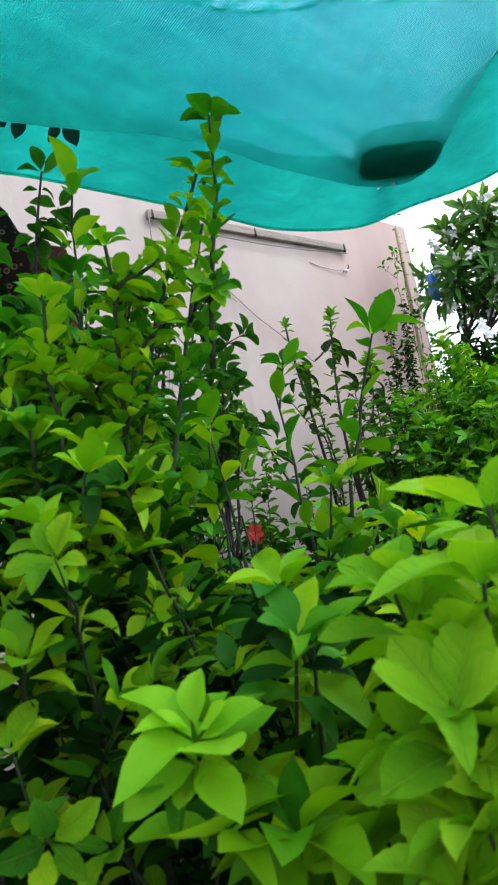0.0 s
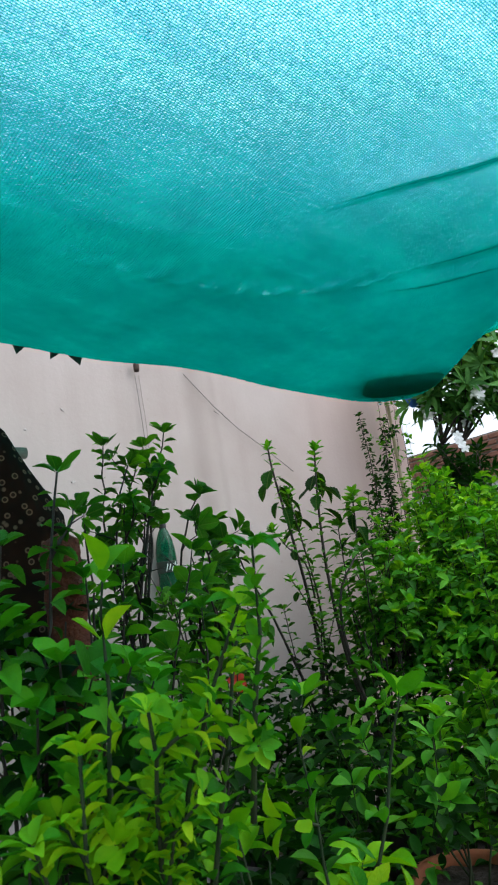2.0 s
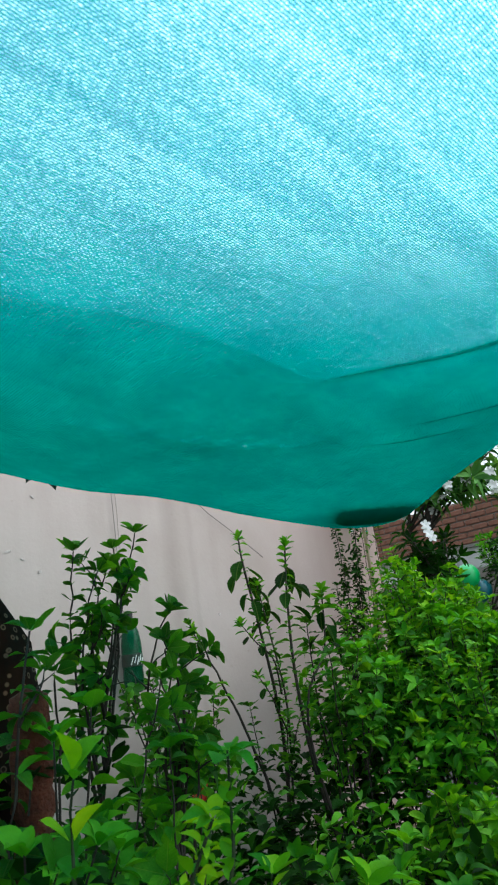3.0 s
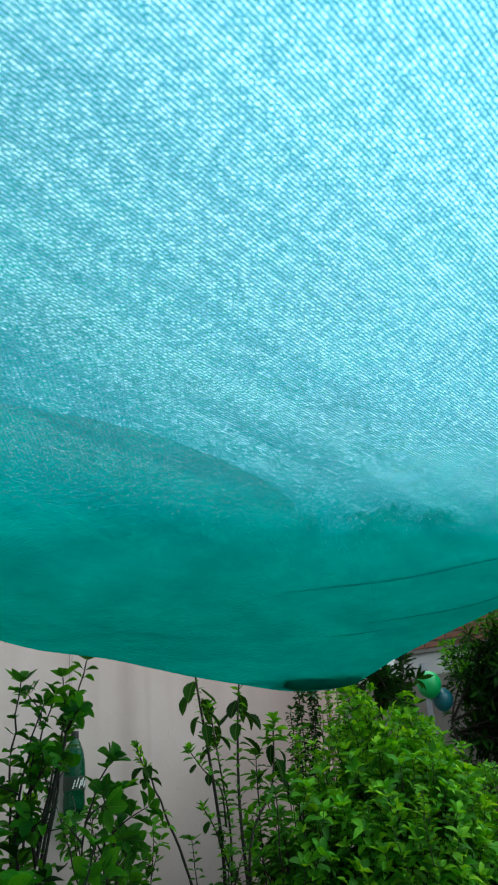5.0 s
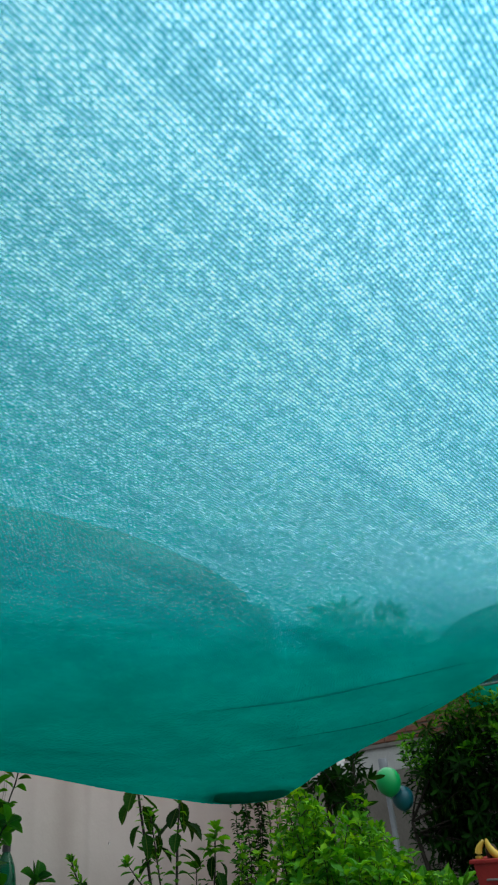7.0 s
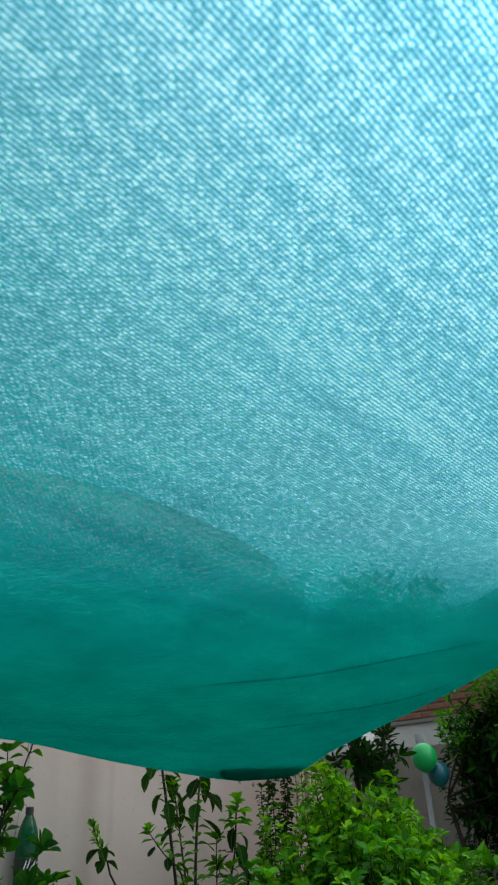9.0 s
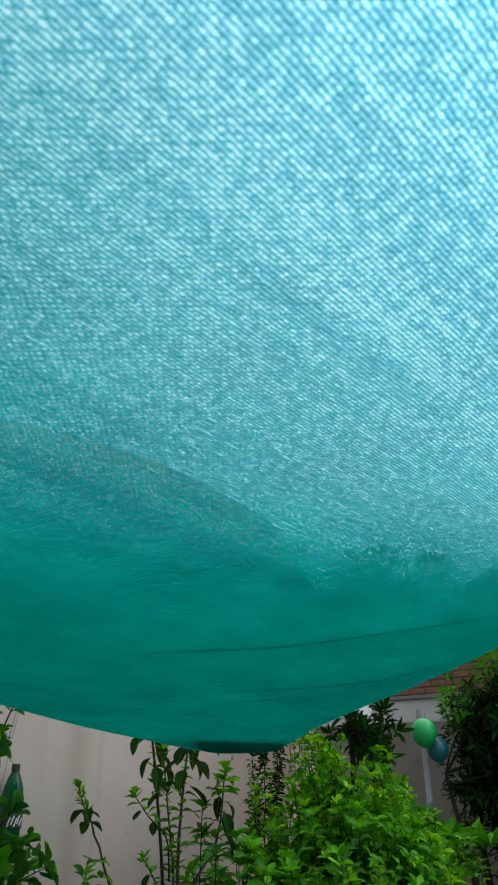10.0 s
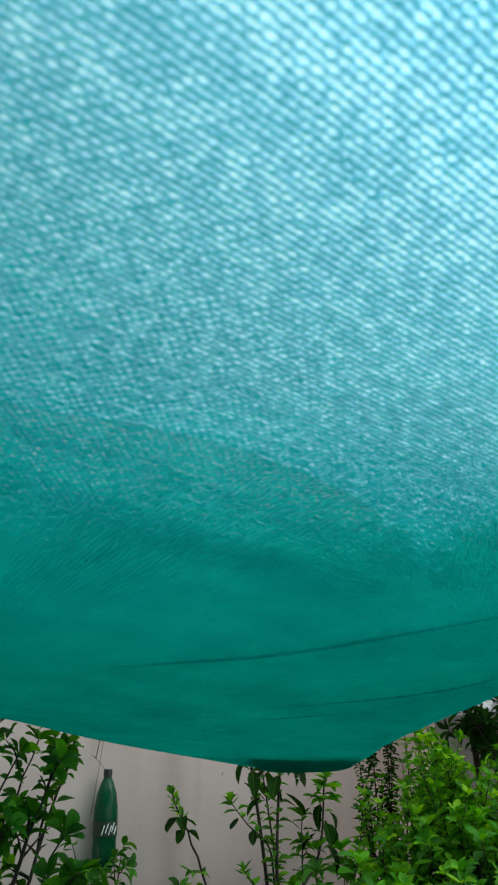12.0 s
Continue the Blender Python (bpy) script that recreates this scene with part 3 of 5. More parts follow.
    def tufts(self, n, low, high, size=None, tone=None, leaves=5, dome=0.5, old="mid"):
        """Short shoots over the top of a rounded body, each ending in a tuft, with older leaves below; a dark tone
        there paints in shade.
        """
        r = self.r
        lo, hi = Vector(low), Vector(high)
        mid, half = (lo + hi) / 2, (hi - lo) / 2
        size = size or self.size
        bm = bmesh.new()
        for _ in range(n):
            a, d = r.uniform(0, 6.283), math.sqrt(r.random())
            x, y = math.cos(a) * d, math.sin(a) * d
            top = math.sqrt(max(0.0, 1 - dome * d * d))
            z = top * r.uniform(0.50, 1.10) * 2 - 1
            p = mid + Vector((x * half.x, y * half.y, z * half.z))
            way = Vector((x * 0.6 + r.uniform(-0.3, 0.3), y * 0.6 + r.uniform(-0.3, 0.3), 1)).normalized()
            self.whorl(p, leaves, size, 0.75, way, tone)
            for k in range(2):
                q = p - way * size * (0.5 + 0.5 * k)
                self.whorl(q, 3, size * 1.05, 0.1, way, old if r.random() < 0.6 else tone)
            tube(bm, [p - way * size * 2.2 - self.base, p - self.base], [0.002, 0.0014], 4)
        tagged(part("shoot", bm, self.wood, self.ob), kind="stuff")

    def fill(self, n, low, high, size=None, tone=None, spread=0.8):
        """Loose inner foliage in a rounded box, on thin twigs that leave the base."""
        r = self.r
        lo, hi = Vector(low), Vector(high)
        mid, half = (lo + hi) / 2, (hi - lo) / 2
        for _ in range(n):
            while True:
                u = Vector((r.uniform(-1, 1), r.uniform(-1, 1), r.uniform(-1, 1)))
                if u.length < 1.15:
                    break
            p = mid + Vector((u.x * half.x, u.y * half.y, u.z * half.z))
            out = Vector((u.x, u.y, 0.25 + 0.3 * u.z)) + Vector((r.uniform(-1, 1), r.uniform(-1, 1), r.uniform(-0.7, 0.5))) * spread
            self.leaf(p, out, (size or self.size) * r.uniform(0.6, 1.15), tone=tone)

    def done(self):
        for tone, (jv, jf) in self.joined.items():
            tagged(raw("foliage", jv, jf, LEAF[tone][1], self.ob, smooth=True), kind="stuff")
        return self.ob


def flower(parent, at, size, petals, mat, way=(0, 0, 1), name="flower"):
    """A small open flower: cupped petals round a centre, one mesh."""
    v, f = leaf_geometry(0.62, (0.7, 0.45), 0.3, 0.25, 0.0, 0.0, 5, (-1, 0, 1))
    way = Vector(way).normalized()
    side = way.orthogonal().normalized()
    other = way.cross(side)
    verts, faces = [], []
    for i in range(petals):
        a = 6.28 * i / petals
        out = side * math.cos(a) + other * math.sin(a)
        y = (out + way * 0.35).normalized()
        x = y.cross(way).normalized()
        z = x.cross(y)
        o = len(verts)
        verts += [Vector(at) + (x * p[0] + y * p[1] + z * p[2]) * size for p in v]
        faces += [tuple(k + o for k in q) for q in f]
    return raw(name, verts, faces, mat, parent, smooth=True)


# ---- large structure ----
WALL_Y, WALL_TOP = 2.42, 3.13
tagged(part("ground", box(-40, 60, -40, 60, -0.3, 0.0), FLOORING), "grey concrete terrace floor, damp and dark", "floor", kind="structure")
# the wall's top swells a little and falls in a rounded shoulder to its end
edge = [(-6.0, 0.0), (3.27, 0.0), (3.27, 3.03), (3.15, 3.08), (2.95, 3.13), (2.6, 3.18), (2.2, 3.21), (1.7, 3.19), (1.2, WALL_TOP), (-6.0, WALL_TOP)]
turns = len(edge)
verts = [(x, WALL_Y, z) for x, z in edge] + [(x, WALL_Y + 0.22, z) for x, z in edge]
faces = [tuple(range(turns)), tuple(range(2 * turns - 1, turns - 1, -1))] + [(k, turns + k, turns + (k + 1) % turns, (k + 1) % turns) for k in range(turns)]
tagged(raw("wall_north", verts, faces, PINK), "pink painted plaster wall with damp streaks", "wall", kind="structure")
tagged(part("wall_north_end", box(3.27, 3.56, WALL_Y + 0.035, WALL_Y + 0.22, 0.0, 2.99, 0.01), PINK), "pink plaster pier that ends the wall", "wall", kind="structure")
tagged(part("parapet_south", box(-6.0, 6.0, -5.2, -5.0, 0.0, 0.95, 0.01), WHITEWASH), "plain low whitewashed parapet", "parapet", kind="structure")
tagged(part("parapet_west", box(-6.2, -6.0, -5.2, WALL_Y + 0.22, 0.0, 0.95, 0.01), WHITEWASH), "plain low whitewashed parapet", "parapet", kind="structure")

# ---- the shade net ----
# Directions on plan: F leads away from the first standpoint, R lies square to it on the right.
F, R = Vector((0.660, 0.751)), Vector((0.751, -0.660))


def plan(s, r, z=0.0):
    return Vector((F.x * s + R.x * r, F.y * s + R.y * r, z))


# the low fold of the net, from the far end of its front to the open right side: s, r, z
FOLD = [(1.30, -1.30, 2.12), (1.25, -0.80, 2.06), (1.23, -0.43, 1.966), (1.22, -0.22, 1.891), (1.245, -0.10, 1.870), (1.28, 0.0, 1.846), (1.345, 0.11, 1.821), (1.425, 0.30, 1.789), (1.41, 0.42, 1.788),
        (1.19, 0.487, 1.820), (1.02, 0.545, 1.848), (0.90, 0.584, 1.866), (0.69, 0.645, 1.901), (0.20, 0.76, 1.978), (-0.25, 0.85, 2.045), (-0.60, 0.92, 2.09)]
HEM = [(1.75, -1.40, 2.32), (1.77, -0.95, 2.29), (1.80, -0.65, 2.25), (1.88, -0.35, 2.17), (2.02, -0.18, 2.17), (2.15, -0.03, 2.17), (2.30, 0.15, 2.17), (2.35, 0.42, 2.15), (2.25, 0.60, 2.14),
       (2.10, 0.86, 2.13), (1.75, 1.05, 2.14), (1.40, 1.15, 2.15), (1.00, 1.22, 2.18), (0.40, 1.28, 2.22), (-0.20, 1.32, 2.26), (-0.60, 1.35, 2.29)]


def smooth_line(points, per=8):
    """A Catmull-Rom line through points."""
    p = [Vector(q) for q in points]
    p = [2 * p[0] - p[1]] + p + [2 * p[-1] - p[-2]]
    out = []
    for i in range(1, len(p) - 2):
        for k in range(per):
            t = k / per
            out.append(0.5 * (2 * p[i] + (p[i + 1] - p[i - 1]) * t + (2 * p[i - 1] - 5 * p[i] + 4 * p[i + 1] - p[i + 2]) * t * t + (3 * p[i] - p[i - 1] - 3 * p[i + 1] + p[i + 2]) * t ** 3))
    return out + [p[-2]]


FOLD_LINE, HEM_LINE = smooth_line(FOLD), smooth_line(HEM)

# height of the main sheet: a thin plate drawn through its fold, its tied back edge and some places between
KNOTS = np.array([(q[0], q[1], q[2]) for q in FOLD] + [(0.0, 0.0, 2.012), (0.35, 0.25, 1.955), (0.89, -0.154, 1.889), (1.0, -0.05, 1.876), (0.9, 0.04, 1.874), (0.87, 0.28, 1.868), (0.65, 0.0, 1.912), (0.3, -0.4, 1.99), (0.0, 0.5, 2.0),
                  (-0.6, -1.2, 2.2), (-0.6, 0.0, 2.10), (0.5, -1.2, 2.10)])


def plate(d):
    return np.where(d > 1e-9, d * d * np.log(np.maximum(d, 1e-9)), 0.0)


_n = len(KNOTS)
_k = plate(np.linalg.norm(KNOTS[:, None, :2] - KNOTS[None, :, :2], axis=2)) + 0.00002 * np.eye(_n)
_p = np.c_[np.ones(_n), KNOTS[:, :2]]
WEIGHTS = np.linalg.solve(np.block([[_k, _p], [_p.T, np.zeros((3, 3))]]), np.r_[KNOTS[:, 2], 0, 0, 0])


CREASES = [[(0.76, 0.16), (0.735, 0.25), (0.713, 0.36), (0.668, 0.48), (0.62, 0.61)], [(0.80, -0.26), (0.85, -0.15), (0.945, 0.03), (0.962, 0.18), (0.945, 0.28)],
           [(0.93, 0.29), (0.90, 0.41), (0.845, 0.535), (0.73, 0.625)], [(0.985, 0.26), (0.975, 0.36), (0.955, 0.48)]]


def crease_depth(s, r, line, deep, wide):
    """Sag of the net at a crease that fades at both ends: gentle towards the open side, steep on the far side."""
    pts = np.array([(q.x, q.y) for q in smooth_line([(a, b_, 0) for a, b_ in line], 5)])
    best, at, near_side = np.full(len(s), 9.0), np.zeros(len(s)), np.zeros(len(s), bool)
    n = len(pts) - 1
    for k in range(n):
        d = pts[k + 1] - pts[k]
        u = np.clip(((s - pts[k, 0]) * d[0] + (r - pts[k, 1]) * d[1]) / (d @ d), 0, 1)
        gap = np.hypot(s - pts[k, 0] - u * d[0], r - pts[k, 1] - u * d[1])
        near = gap < best
        best[near], at[near] = gap[near], (k + u[near]) / n
        near_side[near] = (d[0] * (r - pts[k, 1]) - d[1] * (s - pts[k, 0]))[near] > 0
    reach = np.where(near_side, wide * 4.0, wide)
    return deep * np.sin(np.pi * np.clip(at, 0.02, 0.98)) ** 0.6 * np.exp(-(best / reach) ** 2)


def net_height(s, r):
    """Height of the main sheet, with shallow creases that run to the weight on it."""
    q = np.c_[s, r]
    z = plate(np.linalg.norm(q[:, None] - KNOTS[None, :, :2], axis=2)) @ WEIGHTS[:_n] + np.c_[np.ones(len(q)), q] @ WEIGHTS[_n:]
    ds, dr = s - 1.42, r - 0.36
    dist, ang = np.hypot(ds, dr), np.arctan2(dr, ds)
    z = z + 0.0012 * np.sin(ang * 17.0) * np.exp(-((dist - 0.30) / 0.22) ** 2)
    # drawn down round the stone
    z = z - 0.006 * np.exp(-((s - 1.36) / 0.085) ** 2 - ((r - 0.364) / 0.12) ** 2)
    for line, deep, wide in zip(CREASES[:1] + CREASES[2:], (0.0045, 0.0045, 0.0030), (0.009, 0.012, 0.008)):
        z = z - crease_depth(s, r, line, deep, wide)
    # the long crease across the front is puckered
    z = z - crease_depth(s, r, CREASES[1], 0.0032, 0.007) * (1 + 0.9 * np.sin(150 * r + 40 * s) * np.sin(67 * r - 90 * s))
    return z


def inside(s, r):
    """Which places lie on the near side of the fold."""
    line = np.array([(q.x, q.y) for q in FOLD_LINE] + [(-0.6, -1.5), (1.30, -1.5)])
    hit = np.zeros(len(s), bool)
    for (x0, y0), (x1, y1) in zip(line, np.roll(line, -1, 0)):
        cross = ((y0 > r) != (y1 > r)) & (s < (x1 - x0) * (r - y0) / np.where(y1 == y0, 1e-9, y1 - y0) + x0)
        hit ^= cross
    return hit


def strands(lines, width, depth, gather=1.0):
    """Tapes along many polylines (arrays of points): flat ones of a width, or upright ones of a depth."""
    verts, faces, o, rough = [], [], 0, np.random.RandomState(7)
    for pts in lines:
        n = len(pts)
        if n < 2:
            continue
        if depth:
            # the knit gathers, and its tapes stand deeper, towards the weighted fold
            u = np.clip((pts[:, :2] @ np.array(F) - 0.30) / 0.6, 0, 1)
            deep = depth * (1 + gather * u * u * (3 - 2 * u)) * rough.uniform(0.8, 1.2, n)
            ring = np.stack([pts, pts - np.array([0, 0, 1.0]) * deep[:, None]], 1)
        else:
            way = np.gradient(pts, axis=0)
            side = np.c_[way[:, 1], -way[:, 0], np.zeros(n)]
            side /= np.maximum(np.linalg.norm(side, axis=1, keepdims=True), 1e-9)
            ring = np.stack([pts + side * width / 2, pts - side * width / 2], 1)
        verts.append(ring.reshape(-1, 3))
        i = o + 2 * np.arange(n - 1)
        faces.append(np.c_[i, i + 1, i + 3, i + 2])
        o += 2 * n
    return np.concatenate(verts), np.concatenate(faces)


def fast_mesh(name, verts, faces, mat, parent, label="", smooth=False):
    me = bpy.data.meshes.new(name)
    me.vertices.add(len(verts))
    me.vertices.foreach_set("co", np.asarray(verts, np.float32).ravel())
    k = faces.shape[1]
    me.loops.add(faces.size)
    me.loops.foreach_set("vertex_index", faces.astype(np.int32).ravel())
    me.polygons.add(len(faces))
    me.polygons.foreach_set("loop_start", np.arange(0, faces.size, k, dtype=np.int32))
    me.update(calc_edges=True)
    return link(name, me, mat, parent, label, smooth)


def woven(angle, pitch, lo, hi, region, step=0.02, wave=0.0, length=0.0040):
    """Lines of tape at one angle (degrees on plan) over the main sheet, cut to a region of s, r."""
    a = radians(angle)
    along, across = np.array([math.cos(a), math.sin(a)]), np.array([-math.sin(a), math.cos(a)])
    rg = np.random.RandomState(int(abs(angle)) + 12)
    lines = []
    Fv, Rv = np.array(F), np.array(R)
    for c in np.arange(lo, hi, pitch):
        k = round((c - lo) / pitch)
        c = c + rg.normal(0, 0.015 * pitch)
        t = np.arange(-2.4, 2.4, step)
        xy = along[None] * t[:, None] + across[None] * (c + wave * np.cos(t * 6.283 / max(length, 2 * step) + math.pi * (k % 2)) + 0.0002 * np.sin(t * 31 + c * 60) + rg.normal(0, 0.00018, len(t)))[:, None]
        s, r = xy @ Fv, xy @ Rv
        ok = inside(s, r) & region(s, r)
        z = net_height(s, r)
        i = 0
        while i < len(ok):
            if ok[i]:
                j = i
                while j + 1 < len(ok) and ok[j + 1]:
                    j += 1
                if j > i:
                    lines.append(np.c_[xy[i:j + 1], z[i:j + 1]])
                i = j + 1
            else:
                i += 1
    return lines


shade_net = thing("shade_net", "teal woven plastic shade net sagging over the plants", "shade net")


def near_part(s, r):
    return (s > -0.22) & (r > -0.62)


knit = woven(KNIT, 0.0027, -1.6, 1.9, near_part, 0.0025, 0.00032, 0.0050)
v, f = strands(knit, 0.0, 0.00098, 1.5)
tagged(fast_mesh("netting", v, f, NET, shade_net, "teal knitted plastic netting"), kind="stuff")
v, f = strands(knit, 0.00125, 0.0)
tagged(fast_mesh("net_tape", v + np.array([0, 0, 0.0002]), f, TAPE, shade_net, "half-clear knitted tape"), kind="stuff")
cross = woven(KNIT + 90, 0.0037, -1.6, 1.9, near_part, 0.004, 0.0002, 0.0080)
v, f = strands(cross, 0.0, 0.00026, 8.5)
tagged(fast_mesh("netting", v, f, NET, shade_net, "teal knitted plastic netting"), kind="stuff")
v, f = strands(cross, 0.00030, 0.0)
tagged(fast_mesh("net_tape", v + np.array([0, 0, 0.0004]), f, WEFT, shade_net, "half-clear knitted tape"), kind="stuff")


def main_sheet():
    """The thin web of the main sheet, from the fold back to its tied edge."""
    rows, n = [], len(FOLD_LINE)
    for i in range(n):
        a, b = FOLD_LINE[i], Vector((-0.6, -1.5 + 2.42 * i / (n - 1), 0))
        u = np.linspace(0, 1, 330) ** 1.3
        s, r = a.x + (b.x - a.x) * u, a.y + (b.y - a.y) * u
        z = net_height(s, r) + 0.0009
        z[0] = a.z + 0.0009
        rows.append([tuple(plan(*q)) for q in zip(s, r, z)])
    return np.array(rows)


def web(name, grid, lift=0.0, mat=FILM):
    n, m = grid.shape[:2]
    i = (np.arange(n - 1)[:, None] * m + np.arange(m - 1)[None]).ravel()
    return fast_mesh(name, grid.reshape(-1, 3) + np.array([0, 0, lift]), np.c_[i, i + 1, i + m + 1, i + m], mat, shade_net, "", True)


web("net_web", main_sheet())


def outer_sheet():
    """The rest of the net, from the fold up and out to its rope: a surface on two parameters."""
    rows, n = [], len(FOLD_LINE)
    for i in range(n):
        a, b = FOLD_LINE[i], HEM_LINE[i]
        row = []
        for k in range(15):
            f = k / 14
            p = a.lerp(b, f)
            rise = min(1.0, f / 0.30)
            p.z = a.z + (b.z - a.z) * (0.55 * rise + 0.45 * f) - 0.02 * math.sin(math.pi * f) * math.sin(i * 0.35) ** 2
            row.append(plan(p.x, p.y, p.z))
        rows.append(row)
    return np.array([[tuple(q) for q in row] for row in rows])


OUTER = outer_sheet()


def grid_lines(grid, axis, length, pitch):
    """Evenly spaced lines over a grid of points, along one of its parameters."""
    g = grid if axis == 0 else grid.transpose(1, 0, 2)
    n = int(length / pitch)
    u = np.linspace(0, g.shape[1] - 1.001, n)
    i, f = u.astype(int), (u % 1)[None, :, None]
    q = g[:, i] * (1 - f) + g[:, i + 1] * f
    return [q[:, k] for k in range(n)]


# same net past the fold, with less light put into its colour
web("net_web", OUTER, 0.001, HEM_SHADED)
v, f = strands(grid_lines(OUTER, 0, 0.75, 0.0032), 0.0014, 0.0)
tagged(fast_mesh("hem_netting", v, f, WEFT, shade_net), kind="stuff")
v, f = strands(grid_lines(OUTER, 1, 4.6, 0.0042), 0.0013, 0.0)
tagged(fast_mesh("hem_netting", v, f, WEFT, shade_net), kind="stuff")
bm = tube(bmesh.new(), [plan(p.x, p.y, p.z) for p in HEM_LINE], 0.006, 6)
part("hem_rope", bm, NET, shade_net, "rolled teal hem", smooth=True)


def pleat(points, deep, wide):
    """A narrow doubled edge of net hanging along a crease, thinning out at both ends; its darker colour also draws the
    crease's shade.
    """
    line = smooth_line([(s, r, 0) for s, r in points], 24)
    s, r = np.array([q.x for q in line]), np.array([q.y for q in line])
    taper = np.sin(np.linspace(0.05, math.pi - 0.05, len(line)))
    pts = np.array([tuple(plan(*q)) for q in zip(s, r, net_height(s, r))])
    way = np.gradient(pts, axis=0)
    side = np.c_[way[:, 1], -way[:, 0], np.zeros(len(pts))]
    side *= (wide * taper / np.linalg.norm(side, axis=1))[:, None]
    down = np.array([0, 0, 1.0]) * (deep * taper)[:, None]
    ring = np.stack([pts + side, pts - down, pts - side], 1).reshape(-1, 3)
    i = 3 * np.arange(len(pts) - 1)
    faces = np.concatenate([np.c_[i + a, i + a + 1, i + 4 + a, i + 3 + a] for a in range(2)])
    return fast_mesh("pleat", ring, faces, DOUBLE_SHADE, shade_net, "", True)


for line, deep, wide in zip(CREASES[:1] + CREASES[2:], (0.0034, 0.0034, 0.0030), (0.0042, 0.0042, 0.0036)):
    pleat(line, deep, wide)


# the wet stone whose weight pulls the net down
def rock(name, at, size, turn, label, seed):
    r = random.Random(seed)
    bm = bmesh.new()
    bmesh.ops.create_icosphere(bm, subdivisions=4, radius=1)
    for q in bm.verts:
        w = [math.copysign(abs(k) ** 0.55, k) for k in q.co]
        lump = 1 + 0.05 * math.sin(5 * w[0] + seed) * math.sin(4 * w[1] + 2 * w[2]) + r.uniform(-0.006, 0.006)
        q.co = Vector((w[0] * size[0], w[1] * size[1], w[2] * size[2])) * 0.5 * lump
    ob = part(name, bm, STONE, smooth=True)
    ob.matrix_world = pose(*at, 0, 0, turn)
    return tagged(ob, label, "stone")


rock("stone", (1.172, 0.782, 1.818), (0.172, 0.106, 0.070), -38, "dark wet stone weighing down the shade net", 3)


def pouch():
    """The net where it is drawn tight round the underside of the stone."""
    bm = bmesh.new()
    bmesh.ops.create_icosphere(bm, subdivisions=4, radius=1)
    for q in bm.verts:
        w = [math.copysign(abs(k) ** 0.55, k) for k in q.co]
        q.co = Vector((w[0] * 0.0905, w[1] * 0.0575, w[2] * 0.039))
    bmesh.ops.delete(bm, geom=[q for q in bm.verts if q.co.z > 0.030], context="VERTS")
    ob = part("pouch", bm, NET, shade_net, "teal net drawn tight under the stone", smooth=True)
    ob.matrix_local = pose(1.172, 0.782, 1.818, 0, 0, -38)


pouch()

# ---- fittings on the wall ----
def bar(points, radius, sides=8):
    return tube(bmesh.new(), points, radius, sides)


batten = thing("wooden_batten", "weathered wooden batten fixed flat to the pink wall", "batten", (1.598, WALL_Y, 2.645))
part("board", box(0, 1.29, -0.028, -0.001, -0.020, 0.018, 0.004), BATTEN, batten).rotation_euler = (0, radians(-2.4), 0)
bm = bar([(1.29 * i / 12, -0.026, -0.034 - 0.03 * math.sin(math.pi * i / 12) + 0.054 * i / 12) for i in range(13)], 0.003)
part("cord", bm, WIRE, batten, "slack grey cord under the batten", smooth=True)
for x in (0.02, 0.62, 1.27):
    part("clip", lathe([(0, -0.05), (0.007, -0.05), (0.007, -0.02), (0.004, 0.0), (0, 0.0)], 8, None, Matrix.Translation((x, -0.026, 0.042 * x + 0.02))), RUST, batten, smooth=True)

lamp = thing("lamp_holder", "small grey lamp holder hanging on a cord from the batten", "lamp holder", (1.59, WALL_Y - 0.03, 2.46))
part("cord", bar([(0.006, 0, 0.19), (0.003, 0, 0.1), (0, 0, 0.03)], 0.0025), WIRE, lamp, smooth=True)
part("socket", lathe([(0, -0.022), (0.010, -0.022), (0.013, -0.012), (0.013, 0.012), (0.008, 0.022), (0.004, 0.032), (0, 0.034)], 12), RUST, lamp, smooth=True)

hook = thing("wall_hook", "rusty hook with a knot of cord in the wall", "hook", (2.855, WALL_Y, 2.56))
part("pin", bar([(0, 0.0, 0), (0, -0.03, 0.002), (0.004, -0.04, 0.012), (0.004, -0.036, 0.022)], 0.0035), RUST, hook, smooth=True)
part("knot", lathe([(0, -0.012), (0.010, -0.008), (0.013, 0), (0.008, 0.01), (0, 0.012)], 10, None, pose(0, -0.02, -0.004, 20, 30, 0)), PETAL_W, hook, smooth=True)
part("cord", bar([(-0.26, -0.004, 0.012), (-0.18, -0.006, -0.004), (-0.08, -0.01, -0.008), (0, -0.02, 0)], 0.0018), WIRE, hook, smooth=True)


def string(name, pts, radius, label):
    ob = part(name, bar(pts, radius, 6), WIRE, smooth=True)
    return tagged(ob, label, "cord")


string("plant_string", [(1.59, WALL_Y - 0.012, 2.43), (1.597, WALL_Y - 0.015, 2.2), (1.60, WALL_Y - 0.02, 1.95), (1.57, WALL_Y - 0.02, 1.80)], 0.0018, "thin grey string hanging down the pink wall")
string("plant_string", [(1.612, WALL_Y - 0.008, 2.43), (1.618, WALL_Y - 0.012, 2.2), (1.612, WALL_Y - 0.015, 1.95), (1.565, WALL_Y - 0.02, 1.62)], 0.0013, "thin grey string hanging down the pink wall")
string("stay_wire", [(1.86, WALL_Y - 0.01, 2.46), (2.013, WALL_Y - 0.015, 2.31), (2.14, WALL_Y - 0.015, 2.21), (2.28, WALL_Y - 0.02, 2.12), (2.46, WALL_Y - 0.03, 1.99)], 0.002, "thin slanting wire across the pink wall")
